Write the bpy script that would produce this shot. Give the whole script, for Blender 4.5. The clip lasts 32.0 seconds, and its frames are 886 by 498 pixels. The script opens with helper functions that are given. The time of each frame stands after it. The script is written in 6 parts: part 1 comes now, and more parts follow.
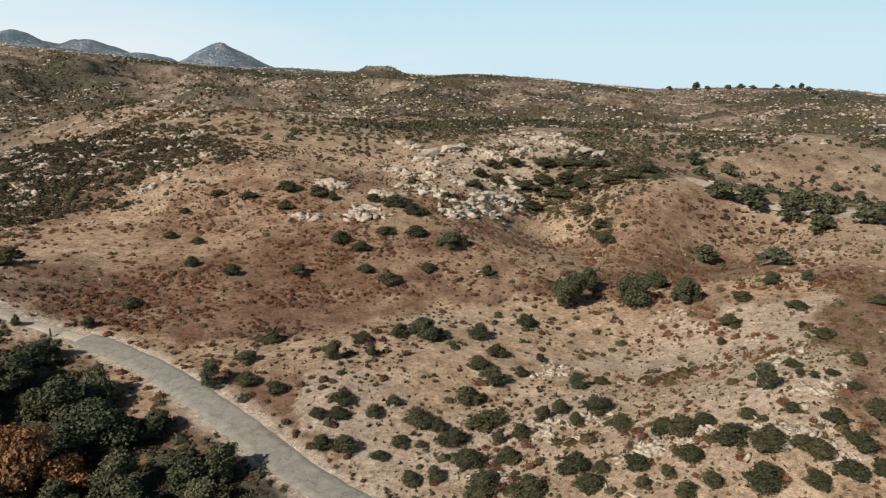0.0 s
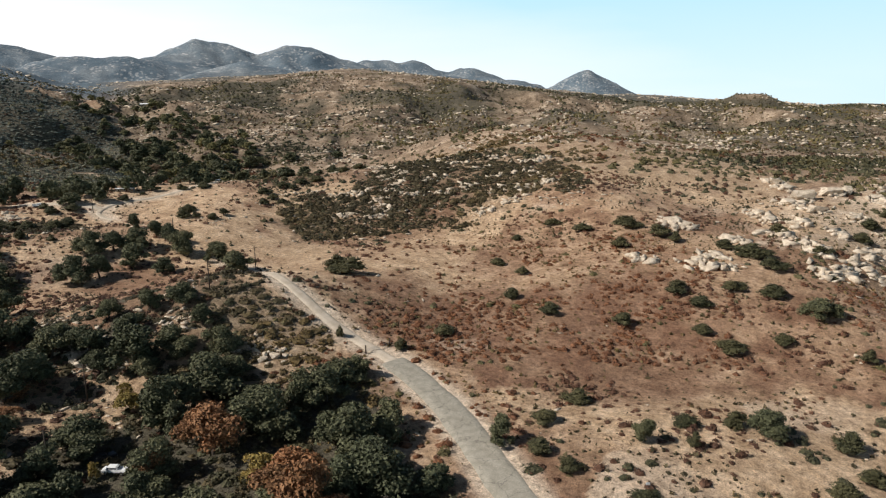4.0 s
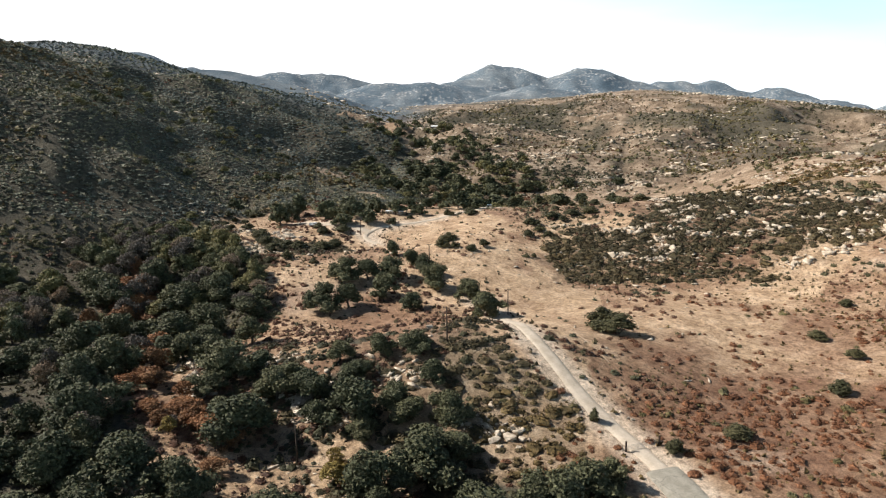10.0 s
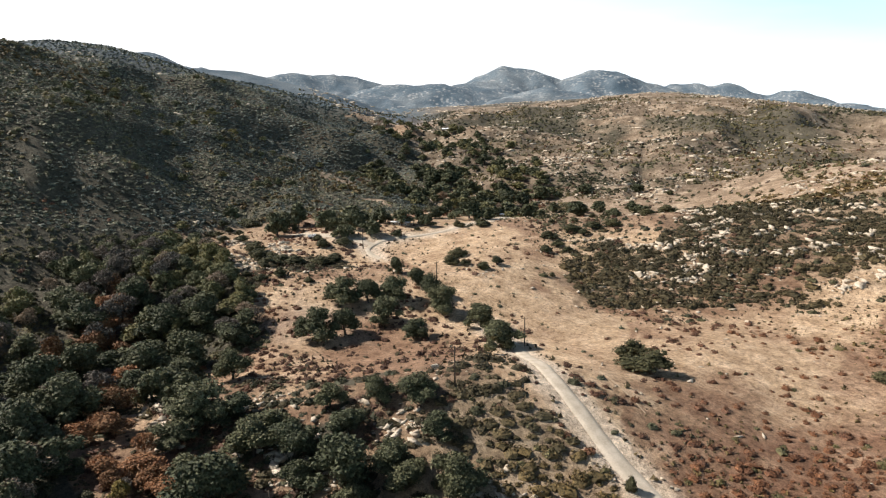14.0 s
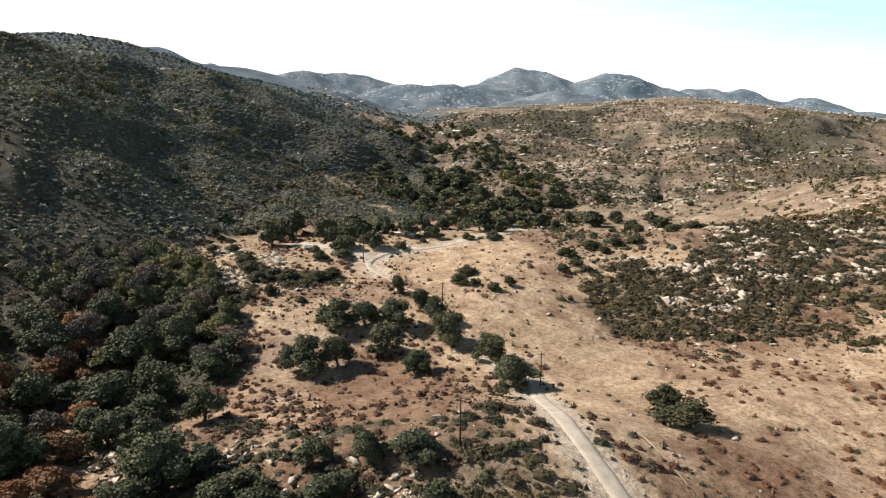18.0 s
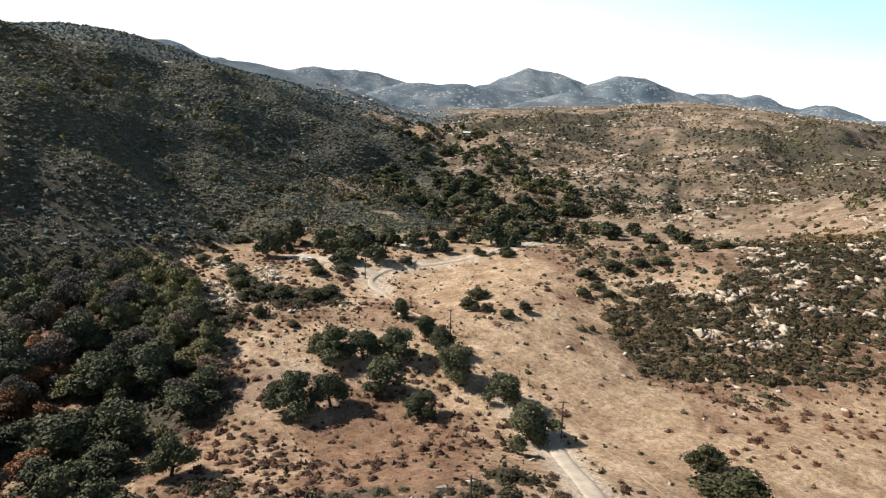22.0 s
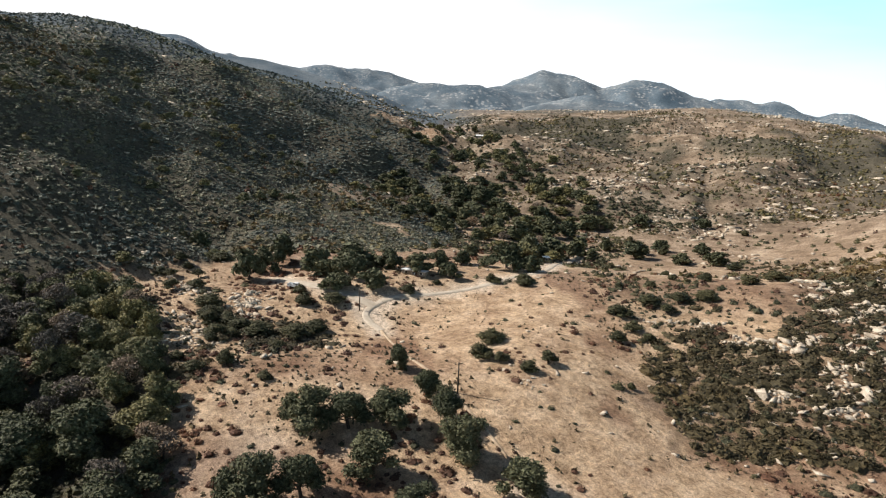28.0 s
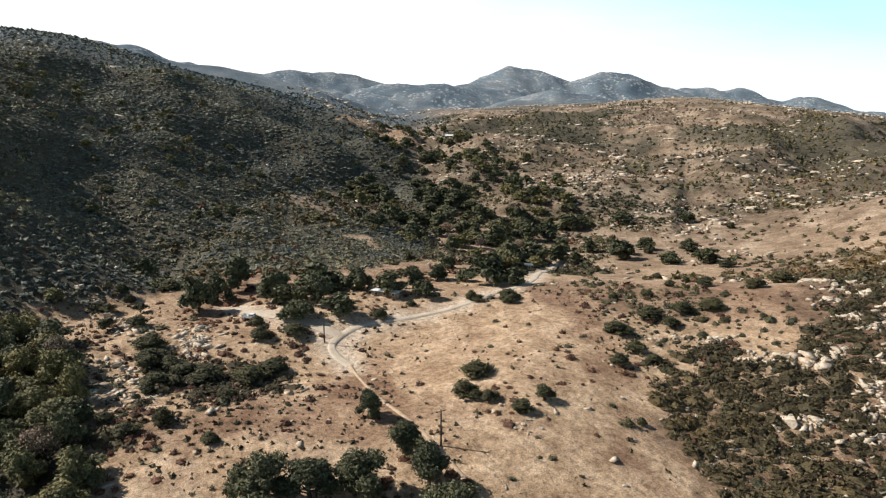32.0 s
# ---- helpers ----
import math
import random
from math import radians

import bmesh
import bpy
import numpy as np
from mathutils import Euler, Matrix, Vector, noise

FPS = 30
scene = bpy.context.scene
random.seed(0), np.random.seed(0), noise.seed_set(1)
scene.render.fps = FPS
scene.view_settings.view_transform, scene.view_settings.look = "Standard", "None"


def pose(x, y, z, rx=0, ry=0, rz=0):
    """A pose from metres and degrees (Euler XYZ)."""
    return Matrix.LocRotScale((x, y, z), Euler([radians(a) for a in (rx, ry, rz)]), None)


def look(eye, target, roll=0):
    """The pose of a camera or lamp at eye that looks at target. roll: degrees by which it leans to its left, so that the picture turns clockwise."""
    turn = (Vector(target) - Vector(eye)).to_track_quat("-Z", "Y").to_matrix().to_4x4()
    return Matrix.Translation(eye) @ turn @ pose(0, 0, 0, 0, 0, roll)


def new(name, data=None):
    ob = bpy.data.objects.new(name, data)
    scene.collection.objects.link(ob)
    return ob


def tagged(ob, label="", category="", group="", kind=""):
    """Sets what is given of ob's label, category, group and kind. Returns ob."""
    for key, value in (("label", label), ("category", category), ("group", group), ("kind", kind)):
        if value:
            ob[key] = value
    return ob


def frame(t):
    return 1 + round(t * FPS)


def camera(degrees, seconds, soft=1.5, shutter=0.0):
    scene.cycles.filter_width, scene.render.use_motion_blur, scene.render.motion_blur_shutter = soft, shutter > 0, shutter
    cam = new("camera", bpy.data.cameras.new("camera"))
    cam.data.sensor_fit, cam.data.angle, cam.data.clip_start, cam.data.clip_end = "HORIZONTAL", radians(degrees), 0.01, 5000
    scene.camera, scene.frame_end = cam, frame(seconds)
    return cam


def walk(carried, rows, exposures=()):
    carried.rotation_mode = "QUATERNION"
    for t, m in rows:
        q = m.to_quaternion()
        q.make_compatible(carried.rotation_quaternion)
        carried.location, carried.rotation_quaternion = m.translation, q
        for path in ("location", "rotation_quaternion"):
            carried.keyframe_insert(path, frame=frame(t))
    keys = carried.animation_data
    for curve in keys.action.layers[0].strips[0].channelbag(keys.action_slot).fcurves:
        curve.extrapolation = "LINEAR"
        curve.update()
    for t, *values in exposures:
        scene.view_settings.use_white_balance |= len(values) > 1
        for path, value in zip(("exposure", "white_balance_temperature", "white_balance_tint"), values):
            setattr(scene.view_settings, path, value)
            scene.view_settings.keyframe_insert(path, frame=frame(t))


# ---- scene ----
def aim(x, y, z, yaw, pitch, roll):
    """A camera pose from a place, a heading to the left of +y, a tilt and a roll."""
    return Matrix.Translation((x, y, z)) @ pose(0, 0, 0, 90 + pitch, 0, yaw) @ pose(0, 0, 0, 0, 0, roll)


cam = camera(63.64, 32.0, soft=1.2)
PATH = [
    (0.0, (0.02, -0.08, 78.03, 0.00, -15.86, -0.28)),
    (0.5, (0.53, 3.30, 77.92, 4.22, -15.58, -0.37)),
    (1.0, (0.88, 6.85, 77.73, 7.91, -15.31, -0.41)),
    (1.5, (0.96, 10.47, 77.49, 10.76, -15.08, -0.46)),
    (2.0, (0.79, 14.09, 77.24, 13.86, -14.81, -0.49)),
    (2.5, (0.47, 17.69, 77.01, 17.01, -14.55, -0.51)),
    (3.0, (0.01, 21.23, 76.80, 20.03, -14.26, -0.53)),
    (3.5, (-0.58, 24.72, 76.56, 24.10, -13.91, -0.56)),
    (5.5, (-4.68, 37.88, 75.83, 37.86, -12.68, -0.65)),
    (6.0, (-6.28, 41.05, 75.71, 41.13, -12.37, -0.63)),
    (6.5, (-8.04, 44.17, 75.62, 44.26, -12.08, -0.59)),
    (7.0, (-9.95, 47.27, 75.54, 47.47, -11.81, -0.55)),
    (7.5, (-11.99, 50.36, 75.43, 49.77, -11.61, -0.51)),
    (8.0, (-14.21, 53.41, 75.28, 49.97, -11.57, -0.70)),
    (8.5, (-16.64, 56.41, 75.10, 50.09, -11.56, -0.85)),
    (9.0, (-19.15, 59.29, 74.94, 50.27, -11.51, -1.00)),
    (9.5, (-21.67, 61.97, 74.83, 50.39, -11.49, -1.11)),
    (10.0, (-24.18, 64.45, 74.78, 50.54, -11.47, -1.22)),
    (10.5, (-26.70, 66.80, 74.77, 50.64, -11.44, -1.31)),
    (11.0, (-29.25, 69.12, 74.79, 50.80, -11.40, -1.39)),
    (11.5, (-31.87, 71.44, 74.82, 50.86, -11.38, -1.30)),
    (12.0, (-34.55, 73.77, 74.85, 50.98, -11.33, -1.27)),
    (12.5, (-37.23, 76.03, 74.93, 51.10, -11.33, -1.30)),
    (13.0, (-39.87, 78.20, 75.06, 51.19, -11.34, -1.11)),
    (13.5, (-42.46, 80.34, 75.21, 51.29, -11.35, -0.96)),
    (14.0, (-44.94, 82.44, 75.39, 51.41, -11.34, -0.97)),
    (14.5, (-47.27, 84.44, 75.66, 51.54, -11.37, -0.86)),
    (16.5, (-57.28, 92.69, 76.24, 52.01, -11.32, -0.73)),
    (17.0, (-59.81, 94.72, 76.27, 52.13, -11.31, -0.79)),
    (17.5, (-62.34, 96.72, 76.31, 52.03, -11.28, 0.02)),
    (18.0, (-64.86, 98.75, 76.36, 52.09, -11.30, 0.12)),
    (18.5, (-67.39, 100.87, 76.40, 52.25, -11.31, 0.14)),
    (19.0, (-69.96, 103.04, 76.48, 52.38, -11.31, 0.11)),
    (19.5, (-72.53, 105.19, 76.60, 52.42, -11.32, 0.36)),
    (20.0, (-75.02, 107.22, 76.78, 52.41, -11.28, 0.86)),
    (20.5, (-77.37, 108.91, 77.13, 52.44, -11.27, 1.05)),
    (21.0, (-79.63, 110.21, 77.65, 52.56, -11.33, 1.14)),
    (21.5, (-81.94, 111.41, 78.15, 52.61, -11.38, 1.24)),
    (22.0, (-84.44, 112.88, 78.47, 52.65, -11.41, 1.42)),
    (22.5, (-87.07, 114.67, 78.60, 52.72, -11.40, 1.46)),
    (23.0, (-89.69, 116.61, 78.71, 52.83, -11.38, 1.47)),
    (23.5, (-92.29, 118.57, 78.83, 52.95, -11.38, 1.46)),
    (24.0, (-94.96, 120.53, 78.95, 53.00, -11.38, 1.52)),
    (24.5, (-97.69, 122.50, 79.05, 53.02, -11.39, 1.54)),
    (25.0, (-100.35, 124.48, 79.13, 53.07, -11.37, 1.55)),
    (25.5, (-102.91, 126.47, 79.21, 53.19, -11.37, 1.55)),
    (27.5, (-113.31, 134.90, 79.38, 53.36, -11.37, 2.45)),
    (28.0, (-116.01, 136.88, 79.45, 53.41, -11.39, 2.48)),
    (28.5, (-118.66, 138.85, 79.51, 53.48, -11.35, 2.42)),
    (29.0, (-121.26, 140.81, 79.56, 53.56, -11.35, 2.35)),
    (29.5, (-123.86, 142.84, 79.54, 53.65, -11.33, 2.34)),
    (30.0, (-126.50, 144.96, 79.46, 54.40, -11.26, -0.09)),
    (30.5, (-129.15, 147.10, 79.38, 54.18, -11.24, -0.32)),
    (31.0, (-131.79, 149.16, 79.35, 52.96, -11.30, -0.22)),
    (31.5, (-134.39, 151.13, 79.36, 52.06, -11.33, -0.07)),
    (32.0, (-136.90, 153.05, 79.40, 51.34, -11.36, 0.00)),
]
walk(cam, [(t, aim(*p)) for t, p in PATH], exposures=[(0.0, -0.16), (3.5, 0.02), (6.0, 0.38), (13.0, 0.56), (20.0, 0.50), (32.0, 0.38)])

# ---- light ----
SUN_TOWARDS = Vector((-0.77, -0.64, 0.0)).normalized()
SUN_HEIGHT = radians(39.5)
world = bpy.data.worlds.new("world")
scene.world = world
world.use_nodes = True
wt = world.node_tree
sky = wt.nodes.new("ShaderNodeTexSky")
sky.sky_type = "NISHITA"
sky.sun_disc = False
sky.sun_elevation = SUN_HEIGHT
sky.sun_rotation = math.atan2(SUN_TOWARDS.x, SUN_TOWARDS.y)
sky.altitude = 500
sky.air_density = 1.0
sky.dust_density = 0.8
sky.ozone_density = 1.0
# thin bright haze low over the hills, whiter on the sun's side, with faint streaks of cirrus
tc = wt.nodes.new("ShaderNodeTexCoord")


def wmath(op, a, b=None, clamp=False):
    n = wt.nodes.new("ShaderNodeMath")
    n.operation = op
    n.use_clamp = clamp
    for s, v in zip(n.inputs, (a, b)):
        if v is None:
            continue
        if isinstance(v, (int, float)):
            s.default_value = v
        else:
            wt.links.new(v, s)
    return n.outputs[0]


sep = wt.nodes.new("ShaderNodeSeparateXYZ")
wt.links.new(tc.outputs["Generated"], sep.inputs[0])
up = sep.outputs["Z"]
sunward = wmath("ADD", wmath("MULTIPLY", sep.outputs["X"], SUN_TOWARDS.x), wmath("MULTIPLY", sep.outputs["Y"], SUN_TOWARDS.y))
stretch = wt.nodes.new("ShaderNodeMapping")
stretch.inputs["Scale"].default_value = (1.5, 1.5, 9.0)
stretch.inputs["Rotation"].default_value = (0.12, 0.10, 0.0)
wt.links.new(tc.outputs["Generated"], stretch.inputs[0])
streak = wt.nodes.new("ShaderNodeTexNoise")
streak.inputs["Scale"].default_value = 1.6
streak.inputs["Detail"].default_value = 5.0
wt.links.new(stretch.outputs[0], streak.inputs["Vector"])
white = wmath("ADD", sunward, wmath("MULTIPLY", wmath("SUBTRACT", 0.09, up), 2.8))
white = wmath("ADD", white, wmath("MULTIPLY", wmath("SUBTRACT", streak.outputs["Fac"], 0.5), 0.5))
white = wmath("MULTIPLY", wmath("ADD", white, 0.36), 1.5, True)
haze = wmath("SUBTRACT", 1.95, wmath("MULTIPLY", up, 5.5), True)


def wmix(fac, a, b):
    n = wt.nodes.new("ShaderNodeMix")
    n.data_type = "RGBA"
    wt.links.new(fac, n.inputs[0])
    for s, v in ((n.inputs[6], a), (n.inputs[7], b)):
        if isinstance(v, tuple):
            s.default_value = (*v, 1)
        else:
            wt.links.new(v, s)
    return n.outputs[2]


clear = wmix(wmath("MULTIPLY", up, 7.0, True), (17.5, 22.6, 25.0), (11.4, 19.6, 25.2))
low = wmix(white, clear, (25.0, 25.4, 25.8))
wt.links.new(wmix(haze, sky.outputs[0], low), wt.nodes["Background"].inputs[0])
wt.nodes["Background"].inputs[1].default_value = 0.040

sun = new("sun", bpy.data.lights.new("sun", "SUN"))
sun.data.energy = 5.0
sun.data.angle = radians(0.55)
sun.data.color = (1.0, 0.953, 0.895)
toward = SUN_TOWARDS * math.cos(SUN_HEIGHT) + Vector((0, 0, math.sin(SUN_HEIGHT)))
sun.matrix_world = look(toward * 600, (0, 0, 0))


# ---- materials ----
def material(name, rough=0.85, metal=0.0):
    m = bpy.data.materials.new(name)
    m.use_nodes = True
    b = m.node_tree.nodes["Principled BSDF"]
    b.inputs["Roughness"].default_value = rough
    b.inputs["Metallic"].default_value = metal
    b.inputs["Specular IOR Level"].default_value = 0.2
    return m, m.node_tree, b


def nd(nt, kind, **values):
    n = nt.nodes.new(kind)
    for k, v in values.items():
        n.inputs[k.replace("_", " ")].default_value = v
    return n


def noise_tex(nt, scale, detail=4.0, rough=0.55, pos=None):
    n = nd(nt, "ShaderNodeTexNoise", Scale=scale, Detail=detail, Roughness=rough)
    if pos is None:
        pos = nt.nodes.new("ShaderNodeNewGeometry").outputs["Position"]
    nt.links.new(pos, n.inputs["Vector"])
    return n.outputs["Fac"]


def ramp(nt, fac, stops):
    r = nt.nodes.new("ShaderNodeValToRGB")
    el = r.color_ramp.elements
    while len(el) < len(stops):
        el.new(0.5)
    for e, (p, c) in zip(el, stops):
        e.position = p
        e.color = (*c, 1) if len(c) == 3 else c
    nt.links.new(fac, r.inputs["Fac"])
    return r.outputs["Color"]


def mix(nt, fac, a, b, mode="MIX"):
    m = nt.nodes.new("ShaderNodeMix")
    m.data_type = "RGBA"
    m.blend_type = mode
    for sock, v in ((m.inputs[0], fac), (m.inputs[6], a), (m.inputs[7], b)):
        if isinstance(v, (int, float)):
            sock.default_value = v
        elif isinstance(v, tuple):
            sock.default_value = (*v, 1)
        else:
            nt.links.new(v, sock)
    return m.outputs[2]


def attr(nt, name):
    a = nt.nodes.new("ShaderNodeAttribute")
    a.attribute_name = name
    return a.outputs["Fac"]


def bump(nt, b, height, strength=0.5, distance=0.1):
    n = nd(nt, "ShaderNodeBump", Strength=strength, Distance=distance)
    nt.links.new(height, n.inputs["Height"])
    nt.links.new(n.outputs[0], b.inputs["Normal"])


def leaf_material(name, dark, light, rough=0.65, mottle=2.6):
    """Foliage: every leaf clump and every plant has its own tone, mottled by the leaves themselves."""
    m, nt, b = material(name, rough)
    g = nt.nodes.new("ShaderNodeNewGeometry")
    c = mix(nt, g.outputs["Random Per Island"], dark, light)
    info = nt.nodes.new("ShaderNodeObjectInfo")
    tone = ramp(nt, info.outputs["Random"], [(0, (0.72, 0.76, 0.72)), (1, (1.22, 1.15, 1.05))])
    c = mix(nt, 1.0, c, tone, "MULTIPLY")
    own = ramp(nt, attr(nt, "tone"), [(0, (0.68, 0.72, 0.76)), (0.5, (1.0, 1.0, 1.0)), (1, (1.34, 1.20, 0.98))])
    c = mix(nt, 1.0, c, own, "MULTIPLY")
    leaves = noise_tex(nt, mottle, 4, 0.7)
    c = mix(nt, 1.0, c, ramp(nt, leaves, [(0.36, (0.42, 0.42, 0.40)), (0.5, (1, 1, 1)), (0.64, (1.55, 1.50, 1.40))]), "MULTIPLY")
    nt.links.new(c, b.inputs["Base Color"])
    bump(nt, b, leaves, 0.9, 0.5 / mottle)
    return m


OAK_LEAF = leaf_material("oak_foliage", (0.082, 0.085, 0.044), (0.190, 0.184, 0.100))
SCRUB_LEAF = leaf_material("chaparral_foliage", (0.060, 0.057, 0.032), (0.120, 0.110, 0.062))
BUSH_LEAF = leaf_material("bush_foliage", (0.066, 0.061, 0.028), (0.148, 0.133, 0.066))
# hillside brush: distance haze is put into the leaves as a cool tint
HAZY_HILL_LEAF = leaf_material("hillside_foliage", (0.068, 0.080, 0.072), (0.168, 0.180, 0.156), mottle=0.9)
SAGE_LEAF = leaf_material("sage_foliage", (0.075, 0.072, 0.042), (0.17, 0.158, 0.10))
BROWN_LEAF = leaf_material("dry_buckwheat", (0.078, 0.038, 0.025), (0.155, 0.082, 0.054))
HEATH_LEAF = leaf_material("dark_brown_scrub", (0.050, 0.040, 0.021), (0.135, 0.103, 0.055))
AUTUMN_LEAF = leaf_material("autumn_foliage", (0.22, 0.095, 0.042), (0.47, 0.235, 0.115))
YELLOW_LEAF = leaf_material("yellow_foliage", (0.24, 0.16, 0.04), (0.42, 0.31, 0.10))
WILLOW_LEAF = leaf_material("bare_twigs", (0.11, 0.085, 0.07), (0.22, 0.18, 0.15))

BARK, nt, b = material("bark", 0.9)
nt.links.new(ramp(nt, noise_tex(nt, 6.0), [(0.3, (0.035, 0.026, 0.020)), (0.7, (0.11, 0.085, 0.065))]), b.inputs["Base Color"])
bump(nt, b, noise_tex(nt, 12.0), 0.8, 0.05)

GRANITE, nt, b = material("granite", 0.85)
c = ramp(nt, noise_tex(nt, 0.6, 8), [(0.3, (0.34, 0.268, 0.195)), (0.5, (0.55, 0.455, 0.345)), (0.7, (0.72, 0.62, 0.49))])
c = mix(nt, ramp(nt, noise_tex(nt, 3.0, 6), [(0.45, (0, 0, 0)), (0.75, (0.6, 0.6, 0.6))]), c, (0.16, 0.13, 0.10))
nt.links.new(c, b.inputs["Base Color"])
bump(nt, b, noise_tex(nt, 2.5, 8), 0.7, 0.25)

# ground: straw-coloured grass, red-brown soil and pale decomposed granite
GROUND, nt, b = material("dry_ground", 0.95)
big = noise_tex(nt, 0.018, 6, 0.6)
mid = noise_tex(nt, 0.16, 6, 0.65)
fine = noise_tex(nt, 0.75, 9, 0.78)
straw = ramp(nt, mid, [(0.30, (0.290, 0.188, 0.110)), (0.5, (0.465, 0.328, 0.208)), (0.70, (0.64, 0.478, 0.328))])
soil = ramp(nt, mid, [(0.28, (0.125, 0.066, 0.040)), (0.5, (0.205, 0.114, 0.070)), (0.72, (0.31, 0.19, 0.122))])
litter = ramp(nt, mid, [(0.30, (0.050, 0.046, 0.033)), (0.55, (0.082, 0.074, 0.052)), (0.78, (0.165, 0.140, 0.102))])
sand = ramp(nt, mid, [(0.30, (0.47, 0.365, 0.265)), (0.70, (0.65, 0.53, 0.41))])
c = mix(nt, attr(nt, "soil"), straw, soil)
c = mix(nt, ramp(nt, big, [(0.60, (0, 0, 0)), (0.74, (0.55, 0.55, 0.55))]), c, sand)
# the uplands beyond the valley are greyer and stonier
upland = ramp(nt, noise_tex(nt, 0.05, 7, 0.7), [(0.40, (0.105, 0.076, 0.052)), (0.5, (0.215, 0.158, 0.110)), (0.62, (0.40, 0.315, 0.232))])
c = mix(nt, attr(nt, "upland"), c, upland)
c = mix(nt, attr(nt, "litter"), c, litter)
c = mix(nt, attr(nt, "sand"), c, sand)
# far ranges: brush broken by pale granite, aerial haze put into the blue-grey colour
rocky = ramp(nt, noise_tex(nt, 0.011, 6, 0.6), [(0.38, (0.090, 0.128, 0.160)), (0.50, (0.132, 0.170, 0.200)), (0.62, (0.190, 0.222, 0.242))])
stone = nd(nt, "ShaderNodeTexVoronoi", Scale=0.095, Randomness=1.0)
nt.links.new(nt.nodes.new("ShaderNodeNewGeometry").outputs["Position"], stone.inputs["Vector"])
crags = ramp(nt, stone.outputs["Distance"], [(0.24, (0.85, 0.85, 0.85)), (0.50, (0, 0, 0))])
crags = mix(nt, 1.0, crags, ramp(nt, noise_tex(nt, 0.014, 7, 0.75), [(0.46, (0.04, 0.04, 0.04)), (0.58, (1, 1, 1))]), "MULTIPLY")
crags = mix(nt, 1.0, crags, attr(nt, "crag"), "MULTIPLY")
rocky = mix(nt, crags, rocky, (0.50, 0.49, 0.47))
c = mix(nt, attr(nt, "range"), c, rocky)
grain = noise_tex(nt, 3.2, 6, 0.75)
c = mix(nt, 0.8, c, ramp(nt, grain, [(0.38, (0.50, 0.47, 0.45)), (0.5, (1, 1, 1)), (0.62, (1.38, 1.36, 1.32))]), "MULTIPLY")
c = mix(nt, 0.9, c, ramp(nt, fine, [(0.36, (0.42, 0.39, 0.37)), (0.5, (1, 1, 1)), (0.64, (1.42, 1.40, 1.34))]), "MULTIPLY")
nt.links.new(c, b.inputs["Base Color"])
bump(nt, b, fine, 1.0, 0.45)


# ---- shape of the land ----
HILLS = []


def hill(x, y, height, along, across, turn):
    """One swell or hollow of the land: its middle, height, half lengths and heading."""
    HILLS.append((x, y, height, along, across, radians(turn)))


BASE = 6.2
hill(-1725, 630, 75.2, 707, 354, 135)
hill(-1667, 1945, 49.5, 707, 354, 135)
hill(-820, 219, 58.0, 283, 141, 135)
hill(-24, 146, -13.2, 113, 57, 45)
hill(-197, 1155, 35.9, 453, 226, 0)
hill(-3305, 1833, 66.2, 707, 354, 45)
hill(-208, 393, 16.3, 113, 57, 45)
hill(-552, 503, -27.3, 184, 92, 0)
hill(-1813, 3301, 61.6, 707, 354, 0)
hill(-1160, 256, 54.4, 184, 92, 135)
hill(37, 476, 13.6, 184, 92, 0)
hill(-677, 1, 46.2, 184, 92, 45)
hill(-262, 132, -8.5, 42, 21, 0)
hill(-759, 2030, 13.6, 453, 226, 135)
hill(87, 141, 13.4, 42, 21, 45)
hill(105, 312, 5.4, 113, 57, 0)
hill(-159, 302, -6.5, 42, 21, 45)
hill(385, 1466, -18.8, 453, 226, 90)
hill(-615, 260, 22.5, 113, 57, 45)
hill(-1839, 626, 29.4, 283, 141, 135)
hill(-753, 443, 19.9, 113, 57, 45)
hill(-233, 591, 25.6, 113, 57, 135)
hill(-29, 166, 6.7, 42, 21, 45)
hill(-1891, 1810, 67.0, 707, 354, 90)
hill(-639, 1160, 9.7, 184, 92, 45)
hill(-166, 178, 11.3, 42, 21, 45)
hill(-275, 200, 7.7, 42, 21, 45)
hill(-1843, 1157, -42.6, 283, 141, 135)
hill(-100, 773, 6.0, 184, 92, 135)
hill(-473, 145, 33.6, 50, 50, 0)
hill(-247, 268, 3.1, 42, 21, 135)
hill(-1025, 94, 23.5, 184, 92, 0)
hill(-93, 357, 6.5, 42, 21, 135)
hill(-3177, 2186, 62.7, 707, 354, 45)
hill(267, 490, 5.6, 71, 35, 90)
hill(293, 399, -18.8, 71, 35, 0)
hill(50, 329, -22.6, 42, 21, 90)
hill(-490, 221, -4.2, 71, 35, 0)
hill(229, 980, -13.2, 184, 92, 0)
hill(126, 299, -24.2, 42, 21, 45)
hill(246, 255, -14.9, 71, 35, 90)
hill(-815, 717, -25.7, 184, 92, 0)
hill(-184, 1057, -16.3, 184, 92, 0)
hill(156, 432, -10.1, 71, 35, 135)
hill(58, 188, -5.3, 42, 21, 135)
hill(-3485, 1634, 56.3, 707, 354, 90)
hill(-1967, 2968, 55.0, 707, 354, 90)
hill(-177, 149, -6.5, 42, 21, 135)
hill(-108, 242, -5.3, 42, 21, 90)
hill(-1233, 1067, 46.7, 707, 354, 90)
hill(-1283, 809, -19.3, 184, 92, 135)
hill(-399, 73, 7.4, 71, 35, 135)
hill(-524, 535, 14.6, 113, 57, 135)
hill(-1451, 2108, 44.9, 707, 354, 45)
hill(-326, 230, 5.1, 42, 21, 90)
hill(539, 1308, 11.8, 184, 92, 45)
hill(682, 1132, -7.6, 184, 92, 0)
